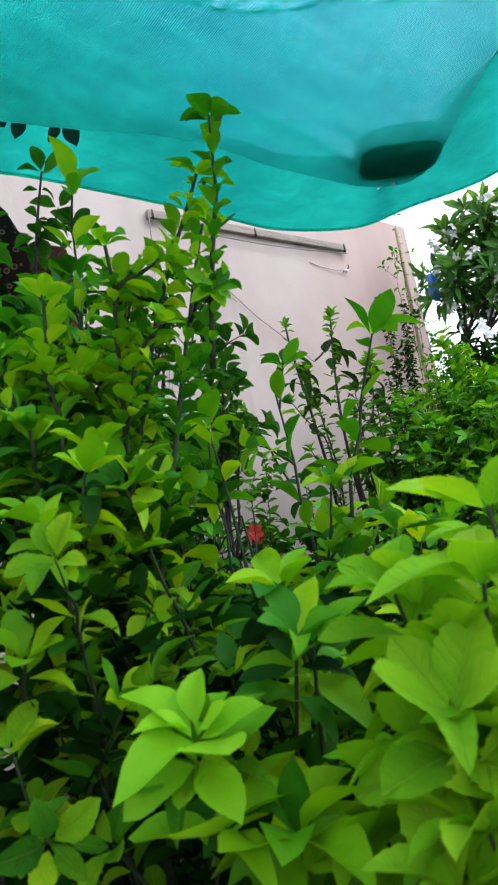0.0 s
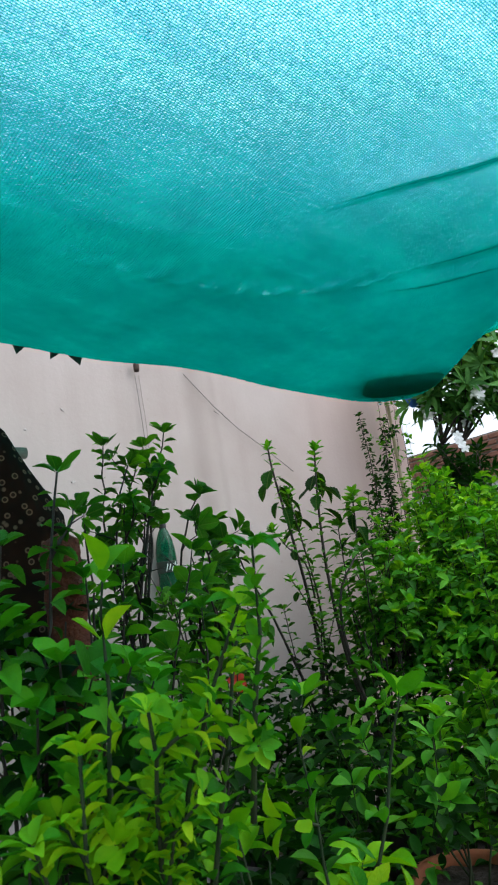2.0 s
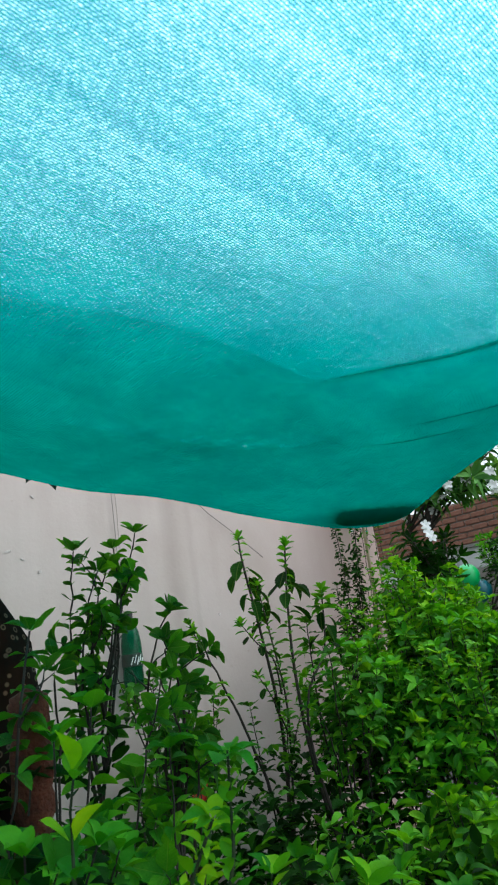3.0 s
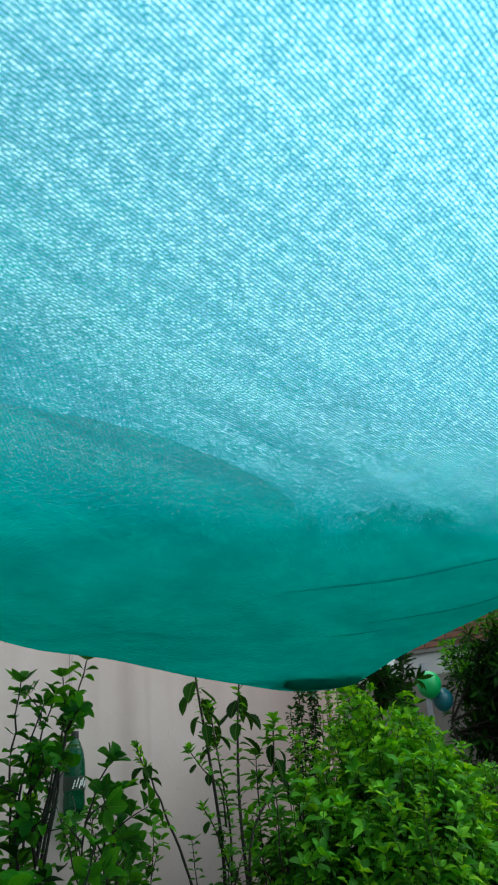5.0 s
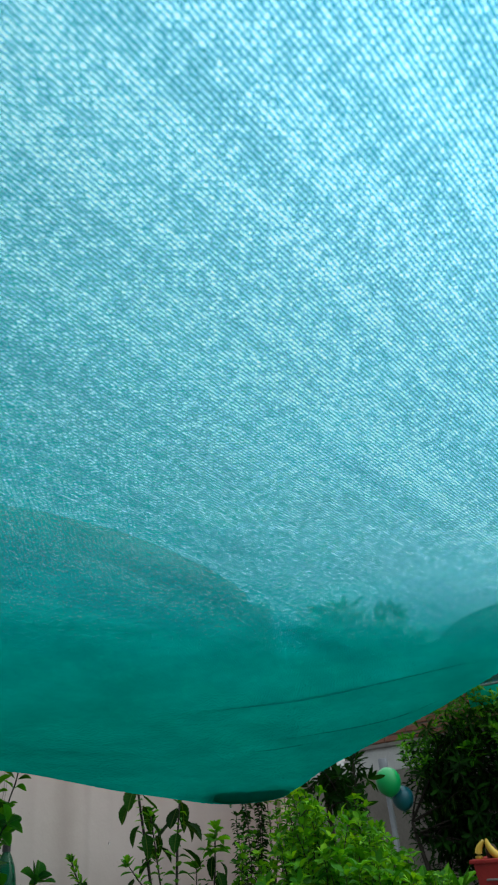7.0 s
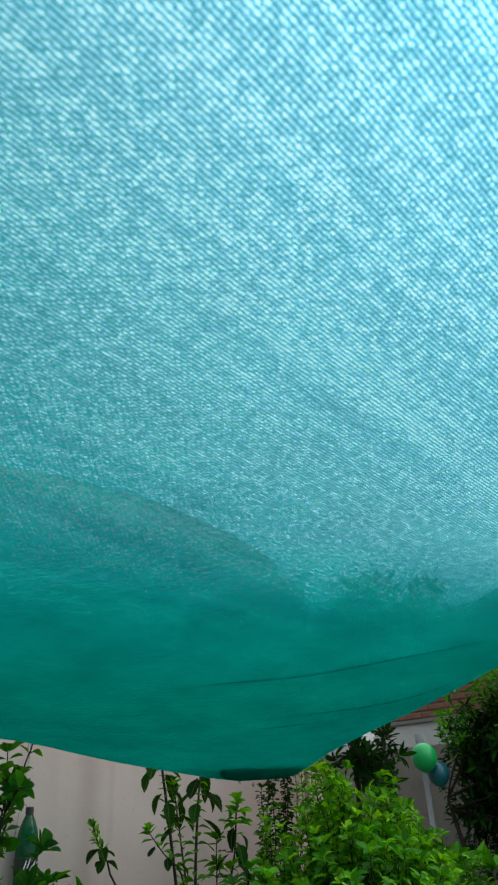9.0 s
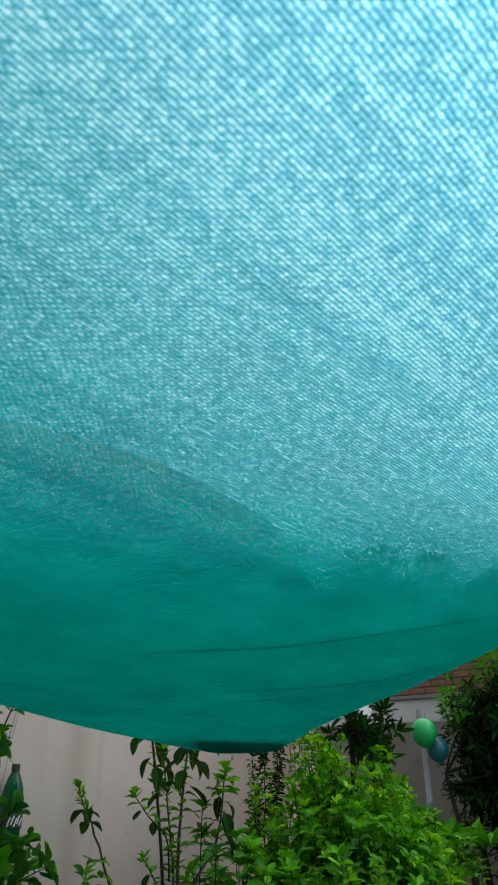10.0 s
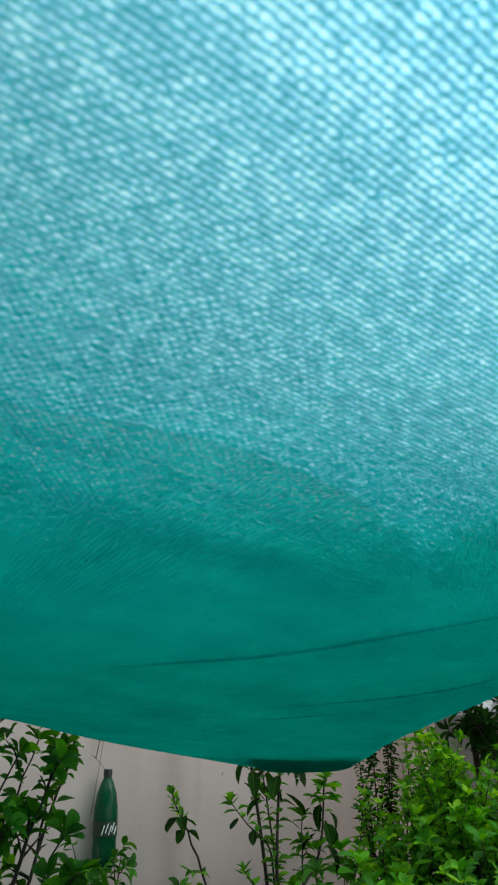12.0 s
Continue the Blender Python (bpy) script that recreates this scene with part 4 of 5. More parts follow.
for x, z, a in ((2.013, 2.305, 60), (2.055, 2.285, 20)):
    string("wire_end", [(x, WALL_Y - 0.016, z), (x + 0.012 * math.cos(a), WALL_Y - 0.022, z - 0.02), (x + 0.02, WALL_Y - 0.02, z - 0.035)], 0.0016, "loose twisted end of the slanting wire")

CHIPPED = surface("chipped_plaster", [(0.3, (0.36, 0.31, 0.29)), (0.7, (0.58, 0.53, 0.50))], 60, 0.95, 0.8, 200)


# chips where the paint has come off
def chip(x, z, w, h, turn):
    r = random.Random(int(x * 1000))
    n = 9
    outline = [(math.cos(6.283 * i / n) * w * r.uniform(0.6, 1.1), math.sin(6.283 * i / n) * h * r.uniform(0.6, 1.1)) for i in range(n)]
    verts = [(a, -0.004, b) for a, b in outline] + [(a * 0.8, 0.002, b * 0.8) for a, b in outline]
    faces = [tuple(range(n))[::-1]] + [(i, (i + 1) % n, n + (i + 1) % n, n + i) for i in range(n)]
    ob = raw("paint_chip", verts, faces, CHIPPED)
    ob.matrix_world = pose(x, WALL_Y + 0.001, z, 0, turn, 0)
    return tagged(ob, "small chipped patch in the wall paint", "chip")


for q in ((1.23, 2.25, 0.012, 0.004, 40), (1.25, 1.95, 0.012, 0.007, 10), (1.07, 2.16, 0.008, 0.005, 0), (1.12, 2.03, 0.02, 0.005, -15), (1.18, 2.0, 0.012, 0.004, 20), (2.15, 1.73, 0.008, 0.01, 0)):
    chip(*q)

# ---- the hung plastic bottle ----
bottle = thing("plastic_bottle", "green plastic drink bottle hung on the wall with a string", "bottle", (1.605, WALL_Y - 0.055, 1.452))
part("body", lathe([(0, 0.004), (0.030, 0.0), (0.040, 0.012), (0.042, 0.05), (0.040, 0.09), (0.042, 0.10), (0.042, 0.155), (0.041, 0.19), (0.034, 0.235), (0.022, 0.268), (0.0135, 0.285), (0.0135, 0.292), (0, 0.292)], 24), BOTTLE, bottle, smooth=True)
part("label", lathe([(0.0426, 0.10), (0.0431, 0.102), (0.0431, 0.146), (0.0426, 0.148)], 24), LABEL_BLACK, bottle, "black label with pale bars")
part("cap", lathe([(0, 0.312), (0.014, 0.312), (0.0155, 0.308), (0.0155, 0.287), (0.012, 0.285)], 20), BLACK_CAP, bottle, "black screw cap")
for k, (za, zb, a0) in enumerate(((0.106, 0.136, -2.3), (0.112, 0.142, -2.0), (0.106, 0.134, -1.75), (0.114, 0.142, -1.5), (0.108, 0.13, -1.25))):
    pts = [((0.0445) * math.cos(a0 + 0.22 * u), 0.0445 * math.sin(a0 + 0.22 * u), za + (zb - za) * u) for u in (0, 0.5, 1)]
    part("print_bar", bar(pts, 0.0022, 5), PRINT_WHITE, bottle)
part("neck_string", bar([(0, 0, 0.30), (-0.02, 0.02, 0.33), (-0.05, 0.035, 0.36)], 0.0014, 6), WIRE, bottle)

# ---- bamboo cane and creeper at the wall's end ----
cane = thing("bamboo_cane", "pale bamboo cane leaning at the end of the wall", "cane", (3.24, 2.34, 0.0))
prof = [(0.0, 0.0)]
for k in range(11):
    z = 0.26 * k
    prof += [(0.0105, z + 0.004), (0.0125, z + 0.012), (0.0105, z + 0.02), (0.010, z + 0.25)]
prof += [(0, 2.87)]
ob = part("culm", lathe(prof, 10), BAMBOO, cane, smooth=True)
ob.rotation_euler = (radians(0.5), radians(0.6), 0)

# ---- pots and their stand ----
stand = tagged(part("planter_bench", box(0.75, 3.25, 0.95, 2.30, 0.0, 0.40, 0.02), SHADED_CEMENT), "low grey cement bench under the pots", "bench")
tagged(part("planter_bench", box(0.02, 0.72, 0.42, 1.75, 0.0, 0.34, 0.02), SHADED_CEMENT), "low grey cement bench under the pots", "bench")


def pot(at, scale=1.0, tilt=0.0):
    ob = thing("flower_pot", "terracotta flower pot filled with dark soil", "pot", at, "pots on the benches")
    body = [(0, 0), (0.085, 0), (0.095, 0.01), (0.125, 0.22), (0.128, 0.235), (0.145, 0.238), (0.150, 0.246), (0.150, 0.285), (0.145, 0.293), (0.132, 0.293), (0.128, 0.285), (0.124, 0.25)]
    part("pot", lathe([(r * scale, z * scale) for r, z in body], 28), CLAY, ob, smooth=True)
    bm = lathe([(0.126 * scale, 0.262 * scale), (0.08 * scale, 0.268 * scale), (0, 0.275 * scale)], 20)
    r = random.Random(int(at[0] * 999))
    for q in bm.verts:
        q.co.z += r.uniform(-0.006, 0.006)
    part("soil", bm, SOIL, ob, "dark damp soil")
    return ob


def grow_bag(at, scale=1.0):
    ob = thing("grow_bag", "black plastic grow bag filled with soil", "grow bag", at, "grow bags on the benches")
    r = random.Random(int(at[0] * 777 + at[1] * 31))
    bm = lathe([(0, 0), (0.11, 0), (0.13, 0.02), (0.135, 0.10), (0.13, 0.18), (0.128, 0.25), (0.133, 0.28), (0.125, 0.282), (0.12, 0.25)], 24)
    for q in bm.verts:
        q.co *= scale
        q.co.x += 0.006 * math.sin(40 * q.co.z + q.co.y * 30) + r.uniform(-0.002, 0.002)
    part("bag", bm, BLACK_CAP, ob, smooth=True)
    part("soil", lathe([(0.122 * scale, 0.25 * scale), (0.07 * scale, 0.262 * scale), (0, 0.265 * scale)], 18), SOIL, ob, "dark damp soil")
    return ob


pot((1.47, 1.08, 0.40))
pot((2.85, 1.62, 0.40))
for q in ((1.15, 1.60, 0.40), (1.93, 1.95, 0.40), (1.93, 1.58, 0.40), (2.45, 1.60, 0.40), (2.62, 2.02, 0.40), (3.10, 1.98, 0.40), (2.00, 1.22, 0.40), (1.52, 2.05, 0.40),
          (0.55, 0.62, 0.34), (0.28, 0.62, 0.34), (0.36, 0.98, 0.34), (0.58, 1.05, 0.34), (0.95, 1.25, 0.40), (0.45, 1.40, 0.34)):
    grow_bag(q)
pot((0.33, 0.24, 0.0), 1.25)

# ---- plants close to the first standpoint ----
p = Plant("front_shrub", "bright yellow-green shrub with serrated leaves in a black grow bag", (0.50, 0.58, 0.60), 11, "ovate", "young", 0.053, 300, group="leafy shrubs", mix=0.40)
for tip in ((0.243, 0.400, 0.894), (0.275, 0.505, 1.085), (0.535, 0.530, 1.078), (0.555, 0.470, 1.020), (0.525, 0.727, 1.095), (0.565, 0.635, 0.965), (0.400, 0.465, 0.916), (0.417, 0.557, 0.924),
            (0.511, 0.544, 0.922), (0.362, 0.654, 0.942), (0.289, 0.371, 0.831), (0.295, 0.436, 0.839), (0.44, 0.607, 1.163), (0.619, 0.687, 1.246), (0.62, 0.78, 1.05), (0.70, 0.70, 1.02)):
    p.stem(tip, radius=0.0035, leafy=0.55, gap=0.035, crown=6, lift=0.5, twigs=2, twig=0.09, old="deep")
for z, n, s, up in ((0.840, 5, 0.060, 0.55), (0.832, 5, 0.070, 0.05), (0.79, 5, 0.070, -0.1), (0.74, 5, 0.070, -0.2)):
    p.whorl((0.289, 0.371, z), n, s, up, tone="young")
for x, y, z in ((0.25, 0.33, 0.74), (0.33, 0.40, 0.76), (0.24, 0.38, 0.72), (0.36, 0.36, 0.74)):
    p.whorl((x, y, z), 6, 0.062, 0.3, tone="young")
for z, n, s, up in ((0.912, 3, 0.034, 0.9), (0.906, 5, 0.062, 0.40), (0.892, 4, 0.066, -0.05)):
    p.whorl((0.240, 0.394, z), n, s, up, (-0.25, -0.45, 1), tone="bright", shape="serrate")
for x, y, z in ((0.250, 0.395, 0.85), (0.238, 0.385, 0.81)):
    p.whorl((x, y, z), 6, 0.060, 0.1, tone="bright")
tall = p.stem((0.652, 0.528, 1.262), radius=0.004, leafy=0.42, gap=0.055, crown=5, lift=0.3, size=0.062, crown_lift=0.7)
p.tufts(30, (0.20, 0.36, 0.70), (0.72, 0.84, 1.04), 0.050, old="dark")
# near-black filler leaves paint the shade between the shoots
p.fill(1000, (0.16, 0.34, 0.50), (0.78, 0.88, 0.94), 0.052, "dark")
p.done()

p = Plant("yellow_shrub", "yellow-green shrub with long serrated leaves in a black grow bag", (0.34, 0.25, 0.36), 12, "serrate", "bright", 0.056, 300, group="leafy shrubs")
for tip in ((0.352, 0.229, 1.015), (0.329, 0.227, 0.975), (0.328, 0.256, 0.935), (0.328, 0.286, 0.885), (0.318, 0.215, 0.900), (0.300, 0.235, 0.860), (0.329, 0.336, 0.830), (0.40, 0.27, 0.99), (0.42, 0.31, 0.93), (0.37, 0.20, 0.95)):
    p.stem(tip, radius=0.0035, leafy=0.5, gap=0.04, crown=6, lift=0.45, size=0.056)
p.tufts(16, (0.27, 0.20, 0.72), (0.46, 0.36, 0.98), 0.054, old="young")
p.fill(120, (0.24, 0.20, 0.50), (0.46, 0.38, 0.84), 0.055, "mid")
p.done()

p = Plant("side_shrub", "tall leafy shrub with yellow-green young shoots in a black grow bag", (0.30, 0.62, 0.60), 13, "serrate", "young", 0.038, 300, group="leafy shrubs", mix=0.25)
for tip in ((0.220, 0.574, 0.919), (0.245, 0.633, 0.961), (0.197, 0.548, 0.854), (0.167, 0.516, 0.908), (0.216, 0.479, 0.837), (0.326, 0.796, 1.067), (0.232, 0.686, 1.023), (0.221, 0.512, 1.043)):
    p.stem(tip, radius=0.003, leafy=0.55, gap=0.035, crown=6, lift=0.5, twigs=1, old="mid")
for tip in ((0.301, 0.531, 1.32), (0.355, 0.579, 1.308), (0.262, 0.594, 1.288), (0.215, 0.601, 1.226), (0.296, 0.663, 1.29), (0.434, 0.549, 1.378), (0.398, 0.500, 1.40), (0.30, 0.60, 1.22)):
    p.stem(tip, radius=0.005, leafy=0.72, gap=0.014, crown=7, lift=0.6, size=0.031, pair=3, twigs=5, twig=0.07, old="mid")
top = p.stem((0.412, 0.482, 1.46), (0.395, 0.52, 1.20), radius=0.0035, leafy=0.95, gap=0.012, crown=3, lift=0.9, size=0.026, pair=2, crown_lift=0.2, twigs=2, twig=0.035, tone="mid")
p.whorl((0.412, 0.482, 1.455), 5, 0.042, 0.1, shape="serrate", tone="mid")
p.stem((0.335, 0.646, 1.455), (0.31, 0.64, 1.1), radius=0.004, leafy=0.45, gap=0.05, crown=2, lift=1.0, size=0.055, crown_lift=1.6)
p.tufts(14, (0.14, 0.46, 0.95), (0.34, 0.74, 1.24), 0.034, "mid", dome=0.8, old="mid")
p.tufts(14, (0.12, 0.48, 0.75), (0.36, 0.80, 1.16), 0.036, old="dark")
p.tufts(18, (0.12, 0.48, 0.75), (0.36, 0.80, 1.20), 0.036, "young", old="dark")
# the dark fills here put the shrub's inner shade into leaf colour
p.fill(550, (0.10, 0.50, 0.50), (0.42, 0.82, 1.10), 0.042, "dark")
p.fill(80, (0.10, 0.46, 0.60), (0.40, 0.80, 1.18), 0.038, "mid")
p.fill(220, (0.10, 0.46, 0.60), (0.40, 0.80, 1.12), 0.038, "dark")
p.done()

p = Plant("broadleaf_plant", "dark green plant with broad soft leaves in a black grow bag", (0.40, 0.95, 0.60), 14, "serrate", "deep", 0.046, 300, wood=STEM_WOOD, group="leafy shrubs")
for tip in ((0.325, 0.782, 1.361), (0.484, 0.949, 1.584), (0.31, 0.86, 1.52), (0.40, 0.86, 1.62), (0.26, 0.80, 1.45), (0.45, 1.00, 1.45), (0.34, 0.95, 1.40), (0.25, 0.90, 1.30), (0.42, 0.86, 1.25), (0.30, 0.82, 1.15)):
    p.stem(tip, radius=0.0045, leafy=0.5, gap=0.04, crown=4, lift=0.25, droop=0.5, twigs=2)
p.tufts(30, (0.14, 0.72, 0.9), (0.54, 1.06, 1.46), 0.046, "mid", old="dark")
p.fill(420, (0.12, 0.72, 0.60), (0.56, 1.10, 1.36), 0.055, "dark")
p.done()

p = Plant("dark_shrub", "dark green shrub with broad leaves in a black grow bag", (0.62, 1.08, 0.62), 15, "broad", "mid", 0.058, 300, wood=STEM_WOOD, group="leafy shrubs")
for tip in ((0.757, 1.04, 1.40), (0.833, 1.148, 1.52), (0.592, 1.028, 1.495), (0.872, 1.333, 1.318), (0.70, 1.15, 1.30), (0.62, 1.00, 1.20), (0.68, 1.08, 1.12)):
    p.stem(tip, radius=0.004, leafy=0.5, gap=0.04, crown=5, lift=0.3, droop=0.35, twigs=2)
p.tufts(26, (0.48, 0.92, 0.80), (0.84, 1.34, 1.28), 0.048, "mid", old="dark")
p.fill(420, (0.46, 0.86, 0.60), (0.90, 1.36, 1.10), 0.052, "dark")
p.done()

# ---- plants along the wall ----
p = Plant("wall_shrub", "open shrub with glossy leaves before the pink wall", (1.0, 1.60, 0.66), 21, "serrate", "deep", 0.062, 300, wood=STEM_WOOD, group="wall plants", mix=0.35)
p.tree((0.99, 1.61, 1.48), ((0.945, 1.65, 1.884), (1.125, 1.72, 1.905), (1.21, 1.72, 1.955), (1.00, 1.62, 1.82), (1.06, 1.66, 1.85), (1.14, 1.70, 1.83), (0.95, 1.58, 1.70), (0.93, 1.55, 1.55), (1.04, 1.62, 1.68)), 0.009,
       leafy=0.75, gap=0.036, crown=6, lift=0.35, twigs=3, twig=0.09, bow=0.12, size=0.058, old="deep")
p.fill(160, (0.82, 1.42, 0.70), (1.10, 1.72, 1.50), 0.06, "dark")
p.done()

p = Plant("wall_shrub", "open shrub with glossy leaves before the pink wall", (1.0, 1.36, 0.66), 27, "serrate", "deep", 0.060, 300, wood=STEM_WOOD, group="wall plants", mix=0.35)
p.tree((1.01, 1.36, 1.30), ((0.99, 1.30, 1.67), (0.95, 1.28, 1.60), (1.03, 1.33, 1.60), (1.06, 1.36, 1.54), (1.12, 1.40, 1.48), (0.93, 1.25, 1.45), (1.15, 1.45, 1.38), (1.0, 1.25, 1.35)), 0.008,
       leafy=0.75, gap=0.038, crown=6, lift=0.35, twigs=3, twig=0.09, bow=0.12, size=0.058, old="deep")
p.fill(170, (0.80, 1.15, 0.66), (1.25, 1.52, 1.22), 0.058, "dark")
p.done()

p = Plant("slender_bush", "slender bush with dark leaves on a leaning branch by the wall", (1.55, 2.05, 0.66), 22, "ovate", "deep", 0.062, 300, wood=STEM_WOOD, group="wall plants", mix=0.35)
p.stem((1.76, 2.17, 1.68), (2.06, 2.02, 0.68), radius=0.008, leafy=0.09, gap=0.012, crown=7, lift=1.1, size=0.038, pair=3, bow=0.01, crown_lift=1.6, tone="lush")
for dz, n, s in ((0.09, 5, 0.085), (0.13, 3, 0.075), (0.26, 6, 0.060), (0.31, 5, 0.055)):
    p.whorl((1.76 + 0.30 * dz, 2.17 - 0.15 * dz, 1.70 - dz), n, s, -0.75 if dz < 0.2 else 0.2, tone="dark" if dz < 0.2 else "mid")
for tip in ((1.69, 2.0, 1.42), (1.60, 2.0, 1.28), (1.40, 2.0, 1.25), (1.62, 1.95, 1.20), (1.52, 2.05, 1.10), (1.75, 2.0, 1.15), (1.48, 1.85, 1.30)):
    p.stem(tip, radius=0.004, leafy=0.5, gap=0.03, crown=5, lift=0.3, twigs=3, twig=0.12)
for tip in ((1.52, 2.25, 1.54), (1.43, 2.24, 1.55), (1.62, 2.25, 1.53), (1.57, 2.22, 1.50), (1.48, 2.20, 1.47)):
    p.stem(tip, (1.53, 2.15, 1.15), radius=0.004, leafy=0.5, gap=0.03, crown=7, lift=0.2, twigs=1, twig=0.07, size=0.055, tone="deep")
p.fill(520, (1.28, 1.70, 0.60), (1.90, 2.20, 1.06), 0.066, "dark")
p.fill(160, (1.30, 1.70, 0.66), (1.88, 2.15, 1.10), 0.060)
flower(p.ob, (1.508 - 1.55, 1.90 - 2.05, 1.135 - 0.66), 0.035, 6, PETAL_R, (-0.6, -0.75, 0.1), "red_flower")
flower(p.ob, (1.520 - 1.55, 1.905 - 2.05, 1.120 - 0.66), 0.028, 5, PETAL_R, (-0.4, -0.6, -0.5), "red_flower")
p.done()

def basil_stem(p, points, big, tone="mid", long=0.085, radius=0.006):
    """A thin bare stem that ends in a pointed tuft: small paired leaves, and large dark ones hanging at given depths below the tip."""
    r, line = p.r, smooth_line(points, 8)
    tip = line[-1]
    part("stem", tube(bmesh.new(), [q - p.base for q in line], [radius * (1 - 0.6 * k / len(line)) for k in range(len(line))], 6), p.wood, p.ob, smooth=True)
    p.whorl(tip, 5, 0.040, 1.3, (0.05, 0, 1), tone)
    p.whorl(tip - Vector((0, 0, 0.012)), 4, 0.046, 0.55, tone=tone)
    drop, a = 0.03, r.uniform(0, 6.28)
    while drop < 0.50:
        q = min(line, key=lambda v: abs(tip.z - v.z - drop))
        q = Vector((q.x, q.y, tip.z - drop))
        size = (0.042 if drop < 0.10 else 0.034 if drop < 0.26 else 0.046) * r.uniform(0.7, 1.15)
        for k in range(2):
            b = a + 3.14 * k + r.uniform(-0.3, 0.3)
            p.leaf(q, (math.cos(b), math.sin(b), r.uniform(-0.1, 0.7)), size, tone=tone if drop < 0.08 else None)
        a += 1.57 + r.uniform(-0.3, 0.3)
        drop += r.uniform(0.018, 0.030)
    for drop, turn in big:
        q = min(line, key=lambda v: abs(tip.z - v.z - drop))
        out = Vector((math.cos(radians(turn)), math.sin(radians(turn)), 0))
        p.leaf(Vector((q.x, q.y, tip.z - drop)) + out * 0.018, out + Vector((0, 0, -1.1 + r.uniform(-0.3, 0.3))), long * r.uniform(0.8, 1.1), up=out + Vector((0, 0, 0.6)), tone="dark")


p = Plant("tall_basil", "tall stem with drooping dark leaves and a pale tip", (1.97, 1.98, 0.66), 23, "ovate", "deep", 0.066, 300, wood=STEM_WOOD, group="wall plants", mix=0.35)
basil_stem(p, [(1.98, 2.0, 0.68), (2.08, 2.05, 1.10), (2.085, 2.06, 1.35), (2.05, 2.07, 1.65), (2.015, 2.08, 1.90), (2.005, 2.08, 2.02)], ((0.10, 200), (0.13, -20), (0.14, 165), (0.17, 10), (0.22, -60), (0.24, 190), (0.27, 240), (0.30, 20)), long=0.10, radius=0.009)
basil_stem(p, [(1.99, 2.0, 0.68), (2.10, 2.04, 1.10), (2.12, 2.04, 1.35), (2.09, 2.05, 1.60), (2.06, 2.06, 1.82)], ((0.08, 20), (0.12, -40), (0.16, 150)), long=0.075)
basil_stem(p, [(2.10, 2.04, 1.36), (2.08, 2.04, 1.50), (1.98, 2.03, 1.58), (1.90, 2.02, 1.655)], ((0.05, 200), (0.09, 230), (0.11, -30)), long=0.065, radius=0.004)
basil_stem(p, [(2.11, 2.04, 1.20), (2.02, 2.02, 1.36), (1.94, 2.0, 1.45)], ((0.05, 200), (0.09, 20)), long=0.06, radius=0.004)
for tip in ((1.92, 2.05, 1.34), (2.20, 2.0, 1.35), (2.02, 1.95, 1.28)):
    p.stem(tip, radius=0.004, leafy=0.35, gap=0.028, crown=6, lift=0.4, droop=0.2, size=0.05)
p.fill(420, (1.76, 1.78, 0.60), (2.40, 2.22, 1.15), 0.066, "dark")
p.fill(120, (1.76, 1.78, 0.66), (2.20, 2.10, 1.18), 0.06)
p.done()

p = Plant("tall_basil", "tall stem with drooping dark leaves and a bright tip", (1.93, 1.62, 0.66), 24, "ovate", "deep", 0.062, 300, wood=STEM_WOOD, group="wall plants", mix=0.35)
basil_stem(p, [(1.93, 1.64, 0.68), (1.87, 1.70, 1.10), (1.855, 1.72, 1.43), (1.89, 1.74, 1.70), (1.94, 1.755, 1.93)], ((0.09, 30), (0.11, 200), (0.14, 170), (0.15, -10), (0.16, -70), (0.19, 215), (0.24, -30)), long=0.088, radius=0.008)
basil_stem(p, [(1.93, 1.62, 0.68), (1.82, 1.65, 1.15), (1.84, 1.66, 1.37), (1.99, 1.68, 1.52), (2.05, 1.70, 1.735)], ((0.08, 200), (0.10, -60), (0.13, 250), (0.14, 20), (0.16, 140), (0.19, -80)), tone="lush", long=0.085, radius=0.007)
p.whorl((2.052, 1.70, 1.70), 7, 0.070, 0.25, tone="lush")
p.whorl((2.048, 1.70, 1.665), 6, 0.075, -0.1, tone="mid")
for tip in ((1.98, 1.74, 1.62), (1.857, 1.55, 1.50), (1.93, 1.60, 1.42), (2.06, 1.60, 1.48), (1.82, 1.60, 1.32), (1.98, 1.65, 1.30), (2.14, 1.62, 1.40)):
    p.stem(tip, radius=0.005, leafy=0.34, gap=0.026, crown=7, lift=0.4, droop=0.2, bow=0.04, twigs=1, twig=0.10, size=0.050, tone="deep", old="deep")
p.tufts(40, (1.86, 1.44, 0.95), (2.26, 1.86, 1.50), 0.056, "mid", old="deep")
p.tufts(16, (1.90, 1.40, 1.0), (2.20, 1.70, 1.42), 0.060, "lush", old="deep")
p.fill(420, (1.62, 1.36, 0.60), (2.24, 1.85, 1.10), 0.066, "dark")
p.fill(220, (1.62, 1.36, 0.66), (2.24, 1.80, 1.16), 0.06)
p.done()

p = Plant("spike_plant", "two upright leafy spikes before the end of the wall", (2.60, 2.02, 0.66), 25, "small", "deep", 0.05, 300, wood=STEM_WOOD, group="wall plants", mix=0.35)
for tip in ((2.545, 1.98, 2.165), (2.770, 2.01, 2.160), (2.678, 2.0, 1.90), (2.50, 1.98, 1.78)):
    p.stem(tip, radius=0.0045, leafy=0.45, gap=0.011, crown=6, lift=0.2, bow=0.03, pair=3, size=0.038, droop=0.6, tone="dark", twigs=2, twig=0.05)
